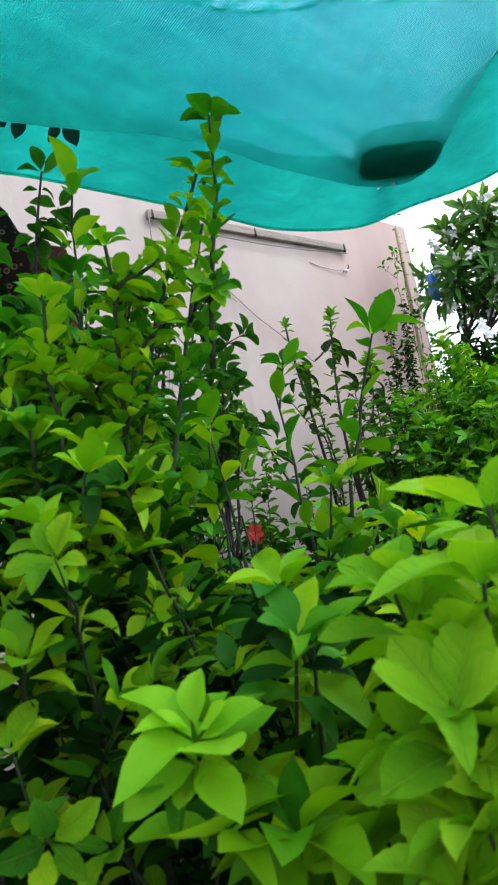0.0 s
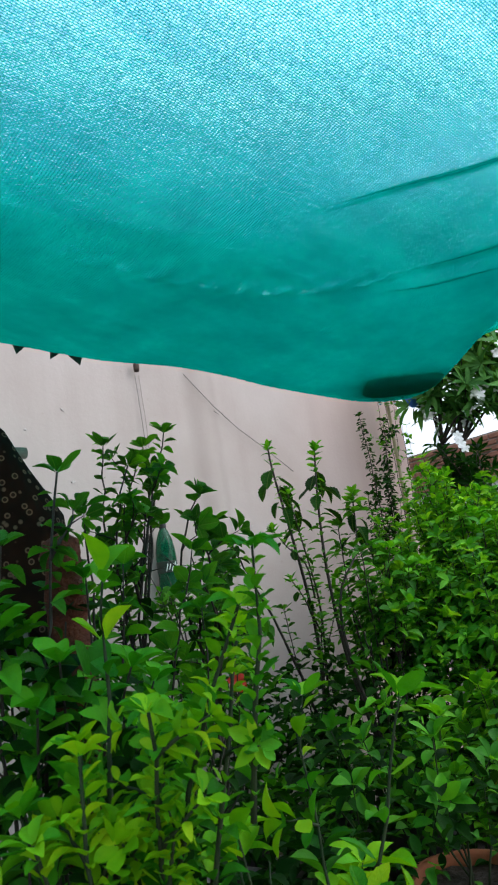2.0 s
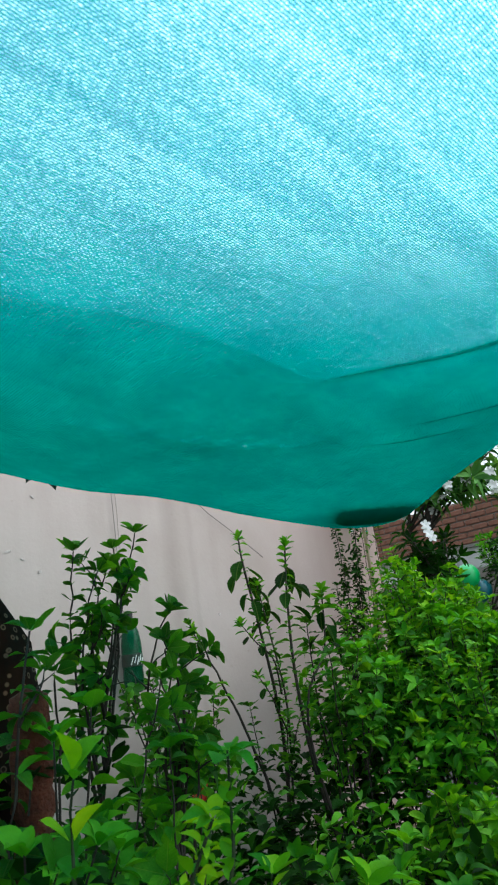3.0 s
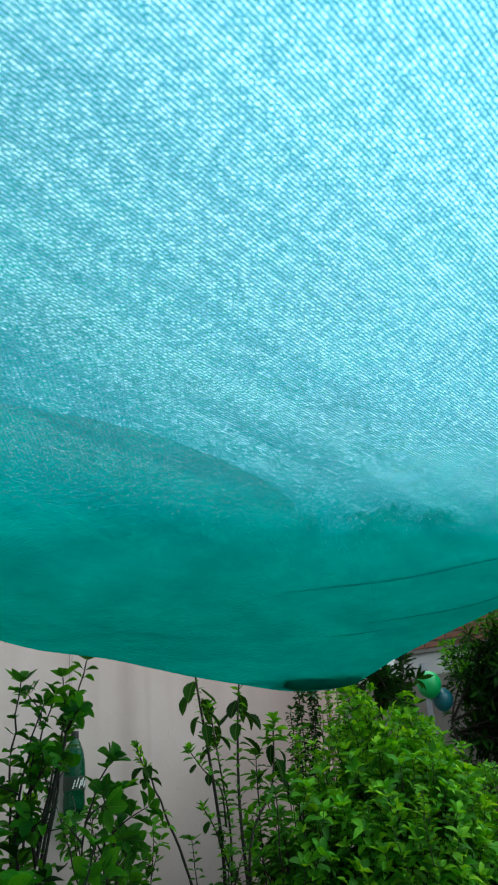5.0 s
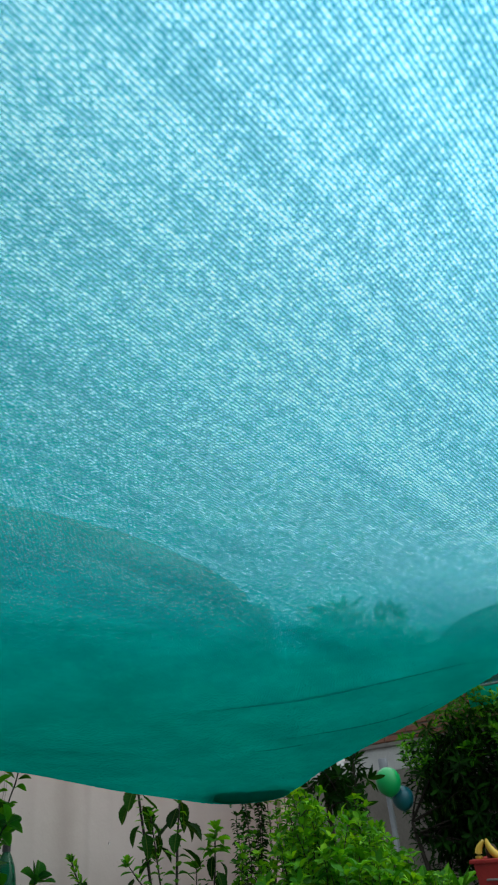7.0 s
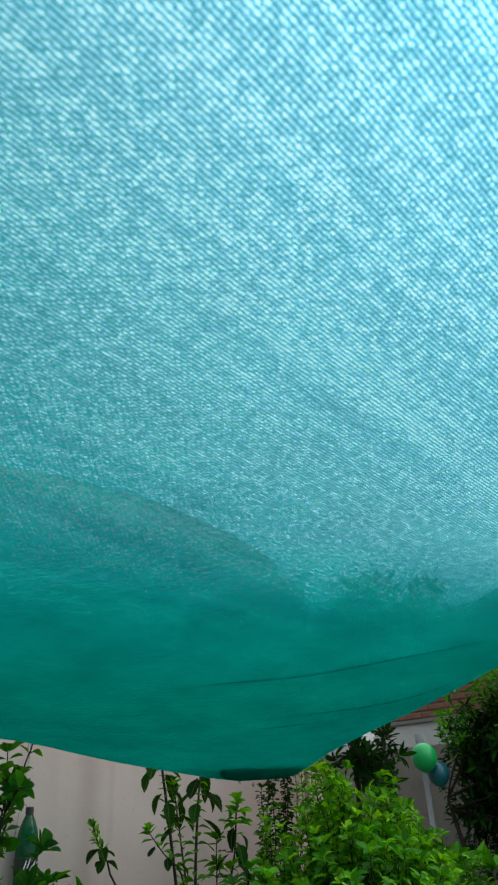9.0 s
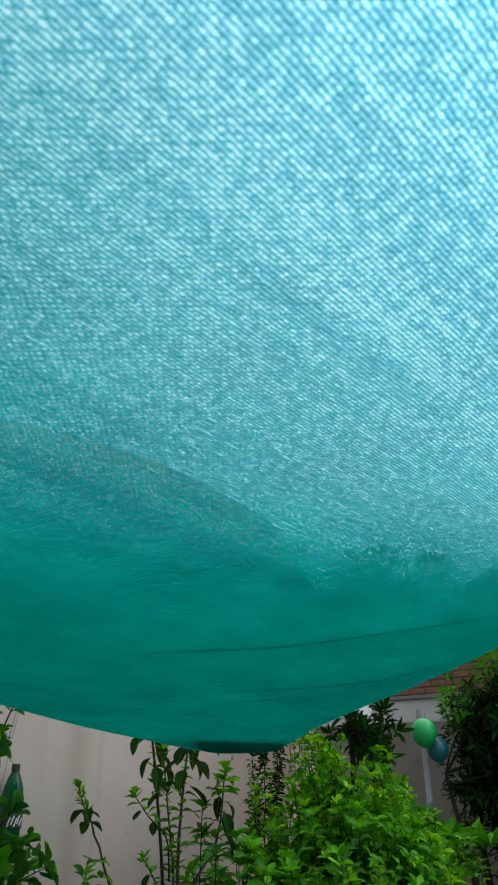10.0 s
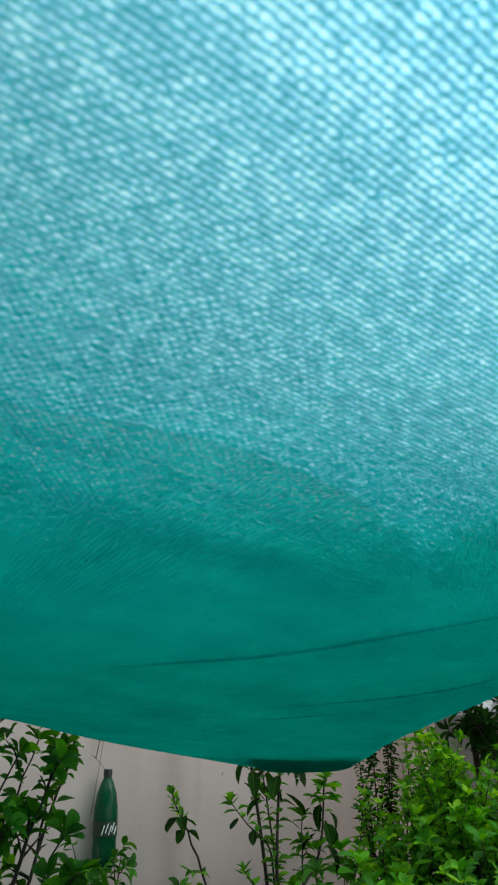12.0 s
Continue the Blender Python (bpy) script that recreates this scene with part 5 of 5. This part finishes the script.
for tip in ((2.64, 2.01, 1.70), (2.80, 2.03, 1.75), (2.45, 1.95, 1.60)):
    p.stem(tip, radius=0.004, leafy=0.5, gap=0.03, crown=4, twigs=2, twig=0.12)
p.done()

p = Plant("creeper", "thin creeper climbing the bamboo at the wall's end", (3.26, 2.32, 0.40), 26, "small", "mid", 0.045, 300, wood=STEM_WOOD, group="wall plants")
for tip in ((3.28, 2.31, 2.93), (3.35, 2.30, 2.70), (3.33, 2.31, 2.45), (3.37, 2.29, 2.25), (3.22, 2.33, 2.70)):
    p.stem(tip, radius=0.003, leafy=0.45, gap=0.045, crown=3, lift=0.1, droop=0.5, bow=0.03, pair=1, twigs=3, twig=0.12)
p.done()

# ---- the lush bush ----
p = Plant("lush_bush", "lush bush of small bright green leaves in clay pots", (2.55, 1.60, 0.66), 31, "ovate", "lush", 0.062, 300, wood=STEM_WOOD, group="leafy shrubs", mix=0.06)
rb = random.Random(5)
# upright young shoots that stand above the body
for _ in range(60):
    x, y = rb.uniform(2.2, 3.06), rb.uniform(1.25, 1.94)
    top = 1.24 + 0.46 * (1 - ((x - 2.74) / 0.58) ** 2) * (0.30 + 0.70 * (y - 1.2) / 0.72) + rb.uniform(0.0, 0.17)
    p.stem((x, y, top), (x + rb.uniform(-0.06, 0.06), y + rb.uniform(-0.06, 0.06), top - 0.34), radius=0.003, leafy=0.85, gap=0.018, crown=6, lift=0.6, size=0.042, pair=2, bow=0.06, old="mid")
for tip in ((2.654, 1.80, 1.80), (2.825, 1.75, 1.72), (2.98, 1.64, 1.64), (2.896, 1.80, 1.84), (3.08, 1.75, 1.68), (3.04, 1.62, 1.46), (2.649, 1.60, 1.62), (2.34, 1.72, 1.44), (2.40, 1.615, 1.40), (2.30, 1.40, 1.30),
            (2.765, 1.726, 1.66), (2.32, 1.53, 1.36), (2.52, 1.70, 1.60), (2.55, 1.50, 1.50), (2.80, 1.50, 1.50), (2.92, 1.50, 1.50), (2.40, 1.35, 1.30), (2.60, 1.35, 1.32), (2.80, 1.35, 1.28), (2.15, 1.50, 1.30), (2.05, 1.48, 1.12), (2.39, 1.55, 1.16), (2.2, 1.30, 1.15), (2.5, 1.25, 1.15), (2.7, 1.25, 1.15)):
    p.stem(tip, radius=0.005, leafy=0.45, gap=0.024, crown=7, lift=0.45, twigs=6, twig=0.13, size=0.044, old="mid")
for x, y, z in ((2.58, 1.70, 1.89), (2.62, 1.74, 1.84), (2.52, 1.68, 1.83), (2.66, 1.72, 1.80), (2.46, 1.66, 1.76), (2.72, 1.74, 1.78), (2.40, 1.68, 1.68), (3.02, 1.69, 1.80), (3.06, 1.66, 1.76), (2.98, 1.70, 1.73), (3.08, 1.68, 1.70), (3.12, 1.66, 1.64),
                (3.16, 1.64, 1.58), (3.22, 1.63, 1.54), (3.28, 1.66, 1.48), (3.20, 1.55, 1.45), (3.36, 1.62, 1.42), (3.10, 1.50, 1.44), (3.30, 1.55, 1.36), (3.14, 1.72, 1.56)):
    p.stem((x, y, z), (x * 0.8 + 0.55, y - 0.04, z - 0.40), radius=0.004, leafy=0.85, gap=0.020, crown=7, lift=0.5, size=0.050, twigs=3, twig=0.09, bow=0.05, old="mid")
for x, y, z in ((2.50, 1.62, 1.50), (2.46, 1.60, 1.46), (2.56, 1.60, 1.45), (2.42, 1.66, 1.42), (2.52, 1.54, 1.40), (2.48, 1.56, 1.36)):
    for down, long in ((0.0, 0.060), (0.02, 0.078), (0.05, 0.080)):
        p.whorl((x, y, z - down), 6, long, 0.6 - 9 * down, (-0.2, -0.35, 1), tone="lush")
p.tufts(210, (2.10, 1.14, 0.92), (3.12, 1.97, 1.64), 0.054, old="mid", dome=0.9)
p.tufts(210, (2.02, 1.12, 0.85), (3.12, 1.94, 1.56), 0.054, "mid", old="deep", dome=0.9)
p.tufts(45, (2.50, 1.58, 1.42), (3.06, 1.98, 1.74), 0.046, dome=0.9)
# shade in the heart of the bush, coloured into its filler leaves
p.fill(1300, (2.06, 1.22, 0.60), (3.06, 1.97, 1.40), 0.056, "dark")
p.fill(900, (2.0, 1.18, 0.7), (3.08, 1.98, 1.36), 0.048, "mid")
p.fill(160, (2.1, 1.16, 0.9), (3.06, 1.90, 1.50), 0.044)
p.fill(80, (2.5, 1.6, 1.40), (3.04, 1.98, 1.66), 0.042)
p.done()

p = Plant("low_bush", "low bush with pale green shoots in a terracotta pot", (1.98, 1.22, 0.66), 32, "small", "lush", 0.062, 300, wood=STEM_WOOD, group="leafy shrubs")
for tip in ((1.86, 1.27, 0.99), (1.95, 1.22, 1.02), (2.05, 1.28, 0.98), (2.10, 1.20, 0.94), (1.88, 1.15, 0.90), (2.0, 1.12, 0.93)):
    p.stem(tip, radius=0.004, leafy=0.7, gap=0.03, crown=6, lift=0.4, twigs=2)
p.tufts(24, (1.72, 1.02, 0.75), (2.3, 1.4, 1.04), 0.06)
p.fill(380, (1.70, 1.00, 0.66), (2.35, 1.42, 0.97), 0.06)
p.done()

p = Plant("pot_plant", "small leafy plant in a terracotta pot", (1.47, 1.08, 0.66), 33, "ovate", "mid", 0.055, 300, group="leafy shrubs")
for tip in ((1.45, 1.05, 0.92), (1.52, 1.12, 0.98), (1.40, 1.12, 0.90), (1.55, 1.04, 0.88), (1.38, 1.30, 1.02), (1.60, 1.35, 1.05)):
    p.stem(tip, radius=0.003, leafy=0.6, gap=0.04, crown=5, lift=0.4, twigs=1)
# dark filler low between the pots, coloured as the shade there
p.fill(1000, (0.95, 0.75, 0.42), (2.05, 1.70, 0.98), 0.066, "dark")
p.fill(380, (0.95, 0.70, 0.5), (2.05, 1.55, 0.98), 0.055, "deep")
p.tufts(24, (1.05, 0.9, 0.6), (1.85, 1.55, 1.08), 0.058, "mid", old="dark")
p.fill(300, (0.9, 0.6, 0.3), (1.6, 1.1, 0.8), 0.058, "dark")
p.done()

# ---- white-flowering tree past the wall's end ----
p = Plant("flowering_tree", "small tree with long drooping leaves and white flowers", (3.38, 1.98, 0.0), 41, "lance", "pale", 0.15, 300, wood=STEM_WOOD, category="tree")
crowns = ((3.352, 1.75, 2.70), (3.24, 1.98, 2.64), (3.45, 1.85, 2.78), (3.55, 1.65, 2.62), (3.35, 1.62, 2.48), (3.38, 2.08, 2.50), (3.55, 1.95, 2.58), (3.24, 1.90, 2.42), (3.45, 1.72, 2.32), (3.30, 2.05, 2.30), (3.60, 1.80, 2.45), (3.28, 1.78, 2.24),
          (3.40, 1.98, 2.20), (3.70, 1.70, 2.75), (3.75, 1.55, 2.55), (3.45, 1.55, 2.24))
trunk_a = p.stem((3.30, 2.04, 2.06), (3.34, 2.05, 0.0), radius=0.032, leafy=0.0, crown=0, bow=0.02)
trunk_b = p.stem((3.28, 1.92, 2.02), (3.36, 1.96, 0.0), radius=0.028, leafy=0.0, crown=0, bow=0.02)
for i, tip in enumerate(crowns):
    p.stem(tip, trunk_a[-1] if i % 2 else trunk_b[-1], radius=0.008, leafy=0.4, gap=0.022, crown=12, lift=0.45, droop=0.2, twigs=2, twig=0.14, crown_lift=0.55)
rf = random.Random(9)
for tip in crowns:
    for _ in range(9):
        q = Vector(tip) + Vector((rf.uniform(-0.13, 0.02), rf.uniform(-0.10, 0.08), rf.uniform(-0.09, 0.04))) - p.base
        flower(p.ob, q, 0.030, 5, PETAL_W, (rf.uniform(-1, 0), rf.uniform(-1, 0.2), rf.uniform(-0.3, 0.8)), "white_flower")
for q in ((3.17, 1.95, 2.76), (3.20, 1.98, 2.80), (3.15, 1.92, 2.73), (3.22, 1.93, 2.74), (3.14, 1.84, 2.05), (3.17, 1.86, 2.03), (3.12, 1.82, 2.00), (3.16, 1.83, 1.98)):
    flower(p.ob, Vector(q) - p.base, 0.030, 5, PETAL_W, (-0.6, -0.7, 0.3), "white_flower")
for i, tip in enumerate(((3.05, 1.92, 2.02), (3.18, 1.98, 1.98), (3.10, 2.0, 1.88), (3.25, 1.95, 1.90), (3.32, 1.85, 1.98), (3.20, 1.85, 1.80), (3.40, 1.95, 1.85), (3.43, 1.97, 1.72), (3.49, 1.95, 2.0), (3.57, 1.93, 1.90), (3.52, 1.98, 1.78))):
    p.stem(tip, (trunk_a if i % 2 else trunk_b)[-9 + i % 4], radius=0.006, leafy=0.6, gap=0.03, crown=8, lift=0.3, droop=0.35, twigs=1, twig=0.08, size=0.10, tone="dark")
p.fill(70, (3.22, 1.50, 2.16), (3.85, 2.10, 2.60), 0.13, "dark")
p.done()

pouch = thing("blue_pouch", "blue plastic pouch hanging in the flowering tree", "pouch", (3.19, 2.10, 2.37))
bm = lathe([(0, 0.080), (0.012, 0.076), (0.03, 0.06), (0.040, 0.03), (0.042, -0.03), (0.036, -0.065), (0.02, -0.078), (0, -0.080)], 14)
for q in bm.verts:
    q.co.y *= 0.6
    q.co.x += 0.006 * math.sin(60 * q.co.z)
part("bag", bm, BLUE_PLASTIC, pouch, smooth=True)
part("tie", bar([(0, 0, 0.075), (0.01, -0.01, 0.14), (0.05, -0.06, 0.26)], 0.002, 5), WIRE, pouch)

# ---- draped cloth and coir pole among the plants ----
def draped_cloth():
    ob = thing("draped_cloth", "dark cloth printed with pale rings draped over a frame", "cloth", (0.495, 1.30, 0.375))
    nu, nv = 28, 30
    verts = []
    for i in range(nu + 1):
        u = i / nu
        for k in range(nv + 1):
            w = k / nv
            x = -0.50 + 0.62 * u
            ridge = 1.425 + 0.03 * math.sin(2.2 * u + 0.4) - 0.9 * max(0, u - 0.80)
            over = w - 0.45
            y = 0.05 * math.tanh(over * 6) + 0.02 * math.sin(9 * u + 5 * w)
            z = ridge - 1.05 * abs(over) ** 1.25 - 0.012 * math.sin(14 * u + 3 * w)
            x += 0.010 * math.sin(12 * w)
            verts.append((x, y - 0.02 + (0.03 * math.sin(19 * u + 4 * w) + 0.012 * math.sin(41 * u - 7 * w)) * min(1.0, 0.25 + abs(over) * 2), z))
    faces = [(i * (nv + 1) + k, i * (nv + 1) + k + 1, (i + 1) * (nv + 1) + k + 1, (i + 1) * (nv + 1) + k) for i in range(nu) for k in range(nv)]
    c = raw("cloth", verts, faces, CLOTH, ob, smooth=True)
    md = c.modifiers.new("thickness", "SOLIDIFY")
    md.thickness = 0.003
    for x in (-0.38, 0.02):
        part("post", bar([(x, 0, -0.03), (x, 0, 1.40)], 0.014, 8), BATTEN, ob, smooth=True)
    part("rail", bar([(-0.42, 0, 1.39), (0.06, 0, 1.39)], 0.012, 8), BATTEN, ob, smooth=True)
    return ob


draped_cloth()


def coir_pole():
    ob = thing("coir_pole", "rough brown coir pole standing in a black grow bag", "plant pole", (0.455, 0.965, 0.62))
    r = random.Random(4)
    prof = [(0, 0)]
    for k in range(44):
        prof.append((0.028 + r.uniform(-0.005, 0.005), k * 0.0212))
    prof += [(0.012, 0.92), (0, 0.925)]
    bm = lathe(prof, 16)
    for q in bm.verts:
        q.co.x += r.uniform(-0.003, 0.003)
        q.co.y += r.uniform(-0.003, 0.003)
    c = part("pole", bm, COIR, ob, smooth=True)
    c.rotation_euler = (radians(2), radians(-1.5), 0)
    return ob


coir_pole()

# dry leaves caught under the net's fold
for s, r, z, w, h, a in ((1.285, -0.415, 2.015, 0.027, 0.056, 10), (1.285, -0.315, 1.985, 0.028, 0.072, -14), (1.285, -0.335, 1.985, 0.021, 0.052, 25), (1.285, -0.455, 2.02, 0.016, 0.030, -20)):
    at = plan(s, r, z)
    g, fc = leaf_geometry(w / h * 1.3, (0.5, 1.25), 0.5, 0.2, 0.0)
    ob = raw("dry_leaf", [(x * h, y * h, zz * h) for x, y, zz in g], fc, DRYLEAF, smooth=True)
    ob.matrix_world = Matrix.Translation(at) @ pose(0, 0, 0, -86, a, -41)
    tagged(ob, "dark dry leaf hanging from the fold of the net", "leaf")

# water drops under the stone
WATER = material("water_drop")
WATER[3].inputs["Transmission Weight"].default_value, WATER[3].inputs["Roughness"].default_value, WATER[3].inputs["IOR"].default_value = 1.0, 0.02, 1.33
for s, r, z, k in ((1.40, 0.345, 1.786, 0.004), (1.41, 0.352, 1.770, 0.003), (1.43, 0.325, 1.778, 0.0035), (1.33, 0.40, 1.797, 0.003)):
    ob = part("water_drop", lathe([(0, -1.0 * k), (0.7 * k, -0.8 * k), (1.0 * k, -0.2 * k), (0.75 * k, 0.6 * k), (0.3 * k, 1.6 * k), (0, 2.4 * k)], 12), WATER[0], smooth=True)
    ob.location = plan(s, r, z)
    tagged(ob, "clear drop of water hanging under the net", "water drop")

# ---- far side of the terrace ----
FX = 9.3
# far wall: grey in its lower part, white above
FARWALL = surface("grey_render", [(0.3, (0.20, 0.175, 0.15)), (0.7, (0.34, 0.31, 0.27))], 1.5, 0.9, 0.4, 30)
far = thing("far_house", "whitewashed house wall with a red brick parapet", "house", (FX, 5.0, 0))
part("wall", box(0, 0.25, -6.0, 2.2, 0.0, 2.22, 0.01), FARWALL, far)
part("upper_wall", box(0.005, 0.25, -6.0, 2.2, 2.223, 2.52, 0.01), WHITEWASH, far)
part("band", box(-0.03, 0.25, -6.0, 2.2, 2.523, 2.57, 0.008), CEMENT, far)
part("mortar_core", box(0.02, 0.22, -6.0, 2.2, 2.573, 3.21), MORTAR, far)
brick_me = bpy.data.meshes.new("brick")
bm = box(-0.01, 0.10, -0.108, 0.108, -0.034, 0.034, 0.008, 1)
bm.to_mesh(brick_me)
bm.free()
brick_me.materials.append(BRICKRED)
rbk = random.Random(3)
for row in range(7):
    for k in range(18):
        y = -2.0 + 0.235 * k + (0.117 if row % 2 else 0)
        b = new("brick", brick_me)
        b.parent = far
        b.location = (rbk.uniform(-0.006, 0.006), y, 2.62 + 0.088 * row)
        b.rotation_euler = (0, 0, rbk.uniform(-0.02, 0.02))
pipe = thing("drain_pipe", "grey plastic drain pipe standing before the white wall", "pipe", (8.6, 4.69, 0.0))
part("pipe", lathe([(0.036, 0), (0.036, 1.2), (0.044, 1.205), (0.044, 1.29), (0.036, 1.295), (0.036, 2.04), (0.044, 2.08), (0.058, 2.12), (0.060, 2.16), (0.060, 2.32), (0.055, 2.33), (0.055, 2.34), (0.046, 2.34), (0.046, 2.2), (0, 2.2)], 16), PIPE, pipe, smooth=True)
for z in (0.8, 2.0):
    part("bracket", box(-0.06, 0.06, -0.06, 0.06, z, z + 0.03, 0.008), RUST, pipe)


def balloon(name, at, r, mat, label):
    ob = thing(name, label, "balloon", at)
    part("skin", lathe([(0, r), (0.35 * r, 0.94 * r), (0.70 * r, 0.72 * r), (0.94 * r, 0.36 * r), (1.0 * r, 0.0), (0.94 * r, -0.38 * r), (0.74 * r, -0.75 * r), (0.42 * r, -1.02 * r), (0.12 * r, -1.15 * r), (0, -1.17 * r)], 28), mat, ob, smooth=True)
    part("knot", lathe([(0, -1.14 * r), (0.06 * r, -1.17 * r), (0.10 * r, -1.26 * r), (0, -1.24 * r)], 10), mat, ob, smooth=True)
    part("string", bar([(0, 0, -1.2 * r), (0.03, 0.01, -2.0 * r), (0.05, 0.0, -2.6 * r)], 0.003, 5), WIRE, ob)
    return ob


balloon("balloon", (7.65, 4.12, 2.035), 0.145, BALLOON_G, "green balloon tied by the grey pipe")
balloon("balloon", (7.85, 4.085, 1.86), 0.125, BALLOON_B, "blue balloon behind the green one")
p = Plant("dark_tree", "dark shaggy tree with hanging leafy twigs", (8.2, 3.65, 0.0), 51, "lance", "dark", 0.17, 300, wood=STEM_WOOD, category="tree")
rt = random.Random(8)
forks = [p.stem((8.2 + dx, 3.75 + dy, 1.6), (8.2 + dx * 0.3, 3.75 + dy * 0.3, 0.0), radius=0.05, leafy=0, crown=0, bow=0.05) for dx, dy in ((-0.2, 0.35), (0.1, -0.3), (0.2, 0.1))]
for i in range(60):
    a, h = rt.uniform(0, 6.28), rt.uniform(1.1, 2.55)
    rad = rt.uniform(0.25, 0.85) * (1.1 if h < 2.3 else 0.85)
    p.stem((8.35 + rad * math.cos(a) * 0.5, 3.35 + rad * math.sin(a) * 0.85, h), forks[i % 3][-1] if h > 1.7 else forks[i % 3][-4], radius=0.012, leafy=0.6, gap=0.06, crown=6, lift=0.1, droop=0.8, twigs=2, twig=0.3)
p.fill(2200, (7.95, 2.0, 0.5), (8.9, 3.80, 2.72), 0.15)
p.fill(900, (8.0, 3.3, 0.5), (8.9, 4.22, 2.40), 0.14)
p.tufts(90, (7.95, 2.2, 1.9), (8.8, 3.75, 2.74), 0.13, "mid", old="mid")
p.tufts(50, (7.95, 3.5, 1.7), (8.8, 4.3, 2.55), 0.12, "mid", old="dark")
p.fill(260, (7.95, 2.7, 2.45), (8.8, 3.85, 3.05), 0.13, "deep")
p.tufts(40, (7.95, 2.7, 2.3), (8.8, 3.9, 3.12), 0.12, "mid", old="deep")
p.done()
p = Plant("grassy_plant", "low dark plant with strap leaves under the tree", (7.3, 3.95, 0.0), 52, "lance", "mid", 0.26, 200, category="plant")
for k in range(26):
    p.whorl((7.3 + rt.uniform(-0.4, 0.4), 3.9 + rt.uniform(-0.7, 0.6), rt.uniform(0.55, 1.05)), 8, 0.28, 0.7)
p.stem((7.3, 3.95, 0.9), (7.3, 3.95, 0.0), radius=0.02, leafy=0.3, gap=0.05)
p.done()

crate = thing("red_crate", "red plastic crate with yellow toys on top", "crate", (7.0, 2.66, 0.0))
part("stand", box(-0.25, 0.25, -0.33, 0.25, 0.0, 0.82, 0.01), CEMENT, crate)
bm = box(-0.20, 0.20, -0.28, 0.26, 0.823, 1.25, 0.015)
for q in bm.verts:
    k = 0.86 + 0.14 * (q.co.z - 0.823) / 0.427
    q.co.x, q.co.y = q.co.x * k, q.co.y * k
part("basket", bm, CRATE_RED, crate)
part("rim", box(-0.22, 0.22, -0.30, 0.285, 1.243, 1.275, 0.008), CRATE_RED, crate, "thick red rim")
for k in range(3):
    part("slot", box(-0.205, -0.185, -0.12, 0.16, 0.93 + 0.09 * k, 0.945 + 0.09 * k, 0.003), CEMENT, crate)
for dy, tilt, long_ in ((0.22, -28, 0.15), (0.02, 30, 0.16), (-0.10, -20, 0.13)):
    pts = [(-0.12, dy + 0.03 * math.sin(3 * u / 6), 1.27 + long_ * u / 6) for u in range(7)]
    ob = part("yellow_toy", tube(bmesh.new(), [(x, y + math.tan(radians(tilt)) * (z - 1.27), z) for x, y, z in pts], [0.032, 0.036, 0.034, 0.030, 0.026, 0.020, 0.009], 9), YELLOW, crate, smooth=True)
part("grey_toy", lathe([(0, 1.27), (0.05, 1.275), (0.055, 1.33), (0.04, 1.375), (0, 1.39)], 12, None, Matrix.Translation((-0.05, 0.12, 0))), RUST, crate, smooth=True)

canopy = thing("far_canopy", "teal sheet canopy with a hanging valance beyond the dark tree", "canopy", (8.3, 3.22, 2.91))


def slab(name, quad, thick, mat):
    v = [tuple(q) for q in quad] + [(x, y, z + thick) for x, y, z in quad]
    return raw(name, v, [(3, 2, 1, 0), (4, 5, 6, 7), (0, 1, 5, 4), (1, 2, 6, 5), (2, 3, 7, 6), (3, 0, 4, 7)], mat, canopy)


slab("sheet", [(0.0, 0.0, 0.03), (0.0, -3.0, 0.03), (0.7, -3.0, 0.62), (0.7, -0.75, 0.62)], 0.01, FILM)
part("valance", box(-0.012, 0.012, -3.0, 0.0, -0.20, 0.0, 0.004), NET, canopy, "opaque teal valance")
part("edge_bar", bar([(0, 0.01, 0.015), (0, -3.0, 0.015)], 0.014, 8), PIPE, canopy, smooth=True)
part("post", bar([(0, -2.6, -2.91), (0, -2.6, 0)], 0.03, 8), PIPE, canopy, smooth=True)
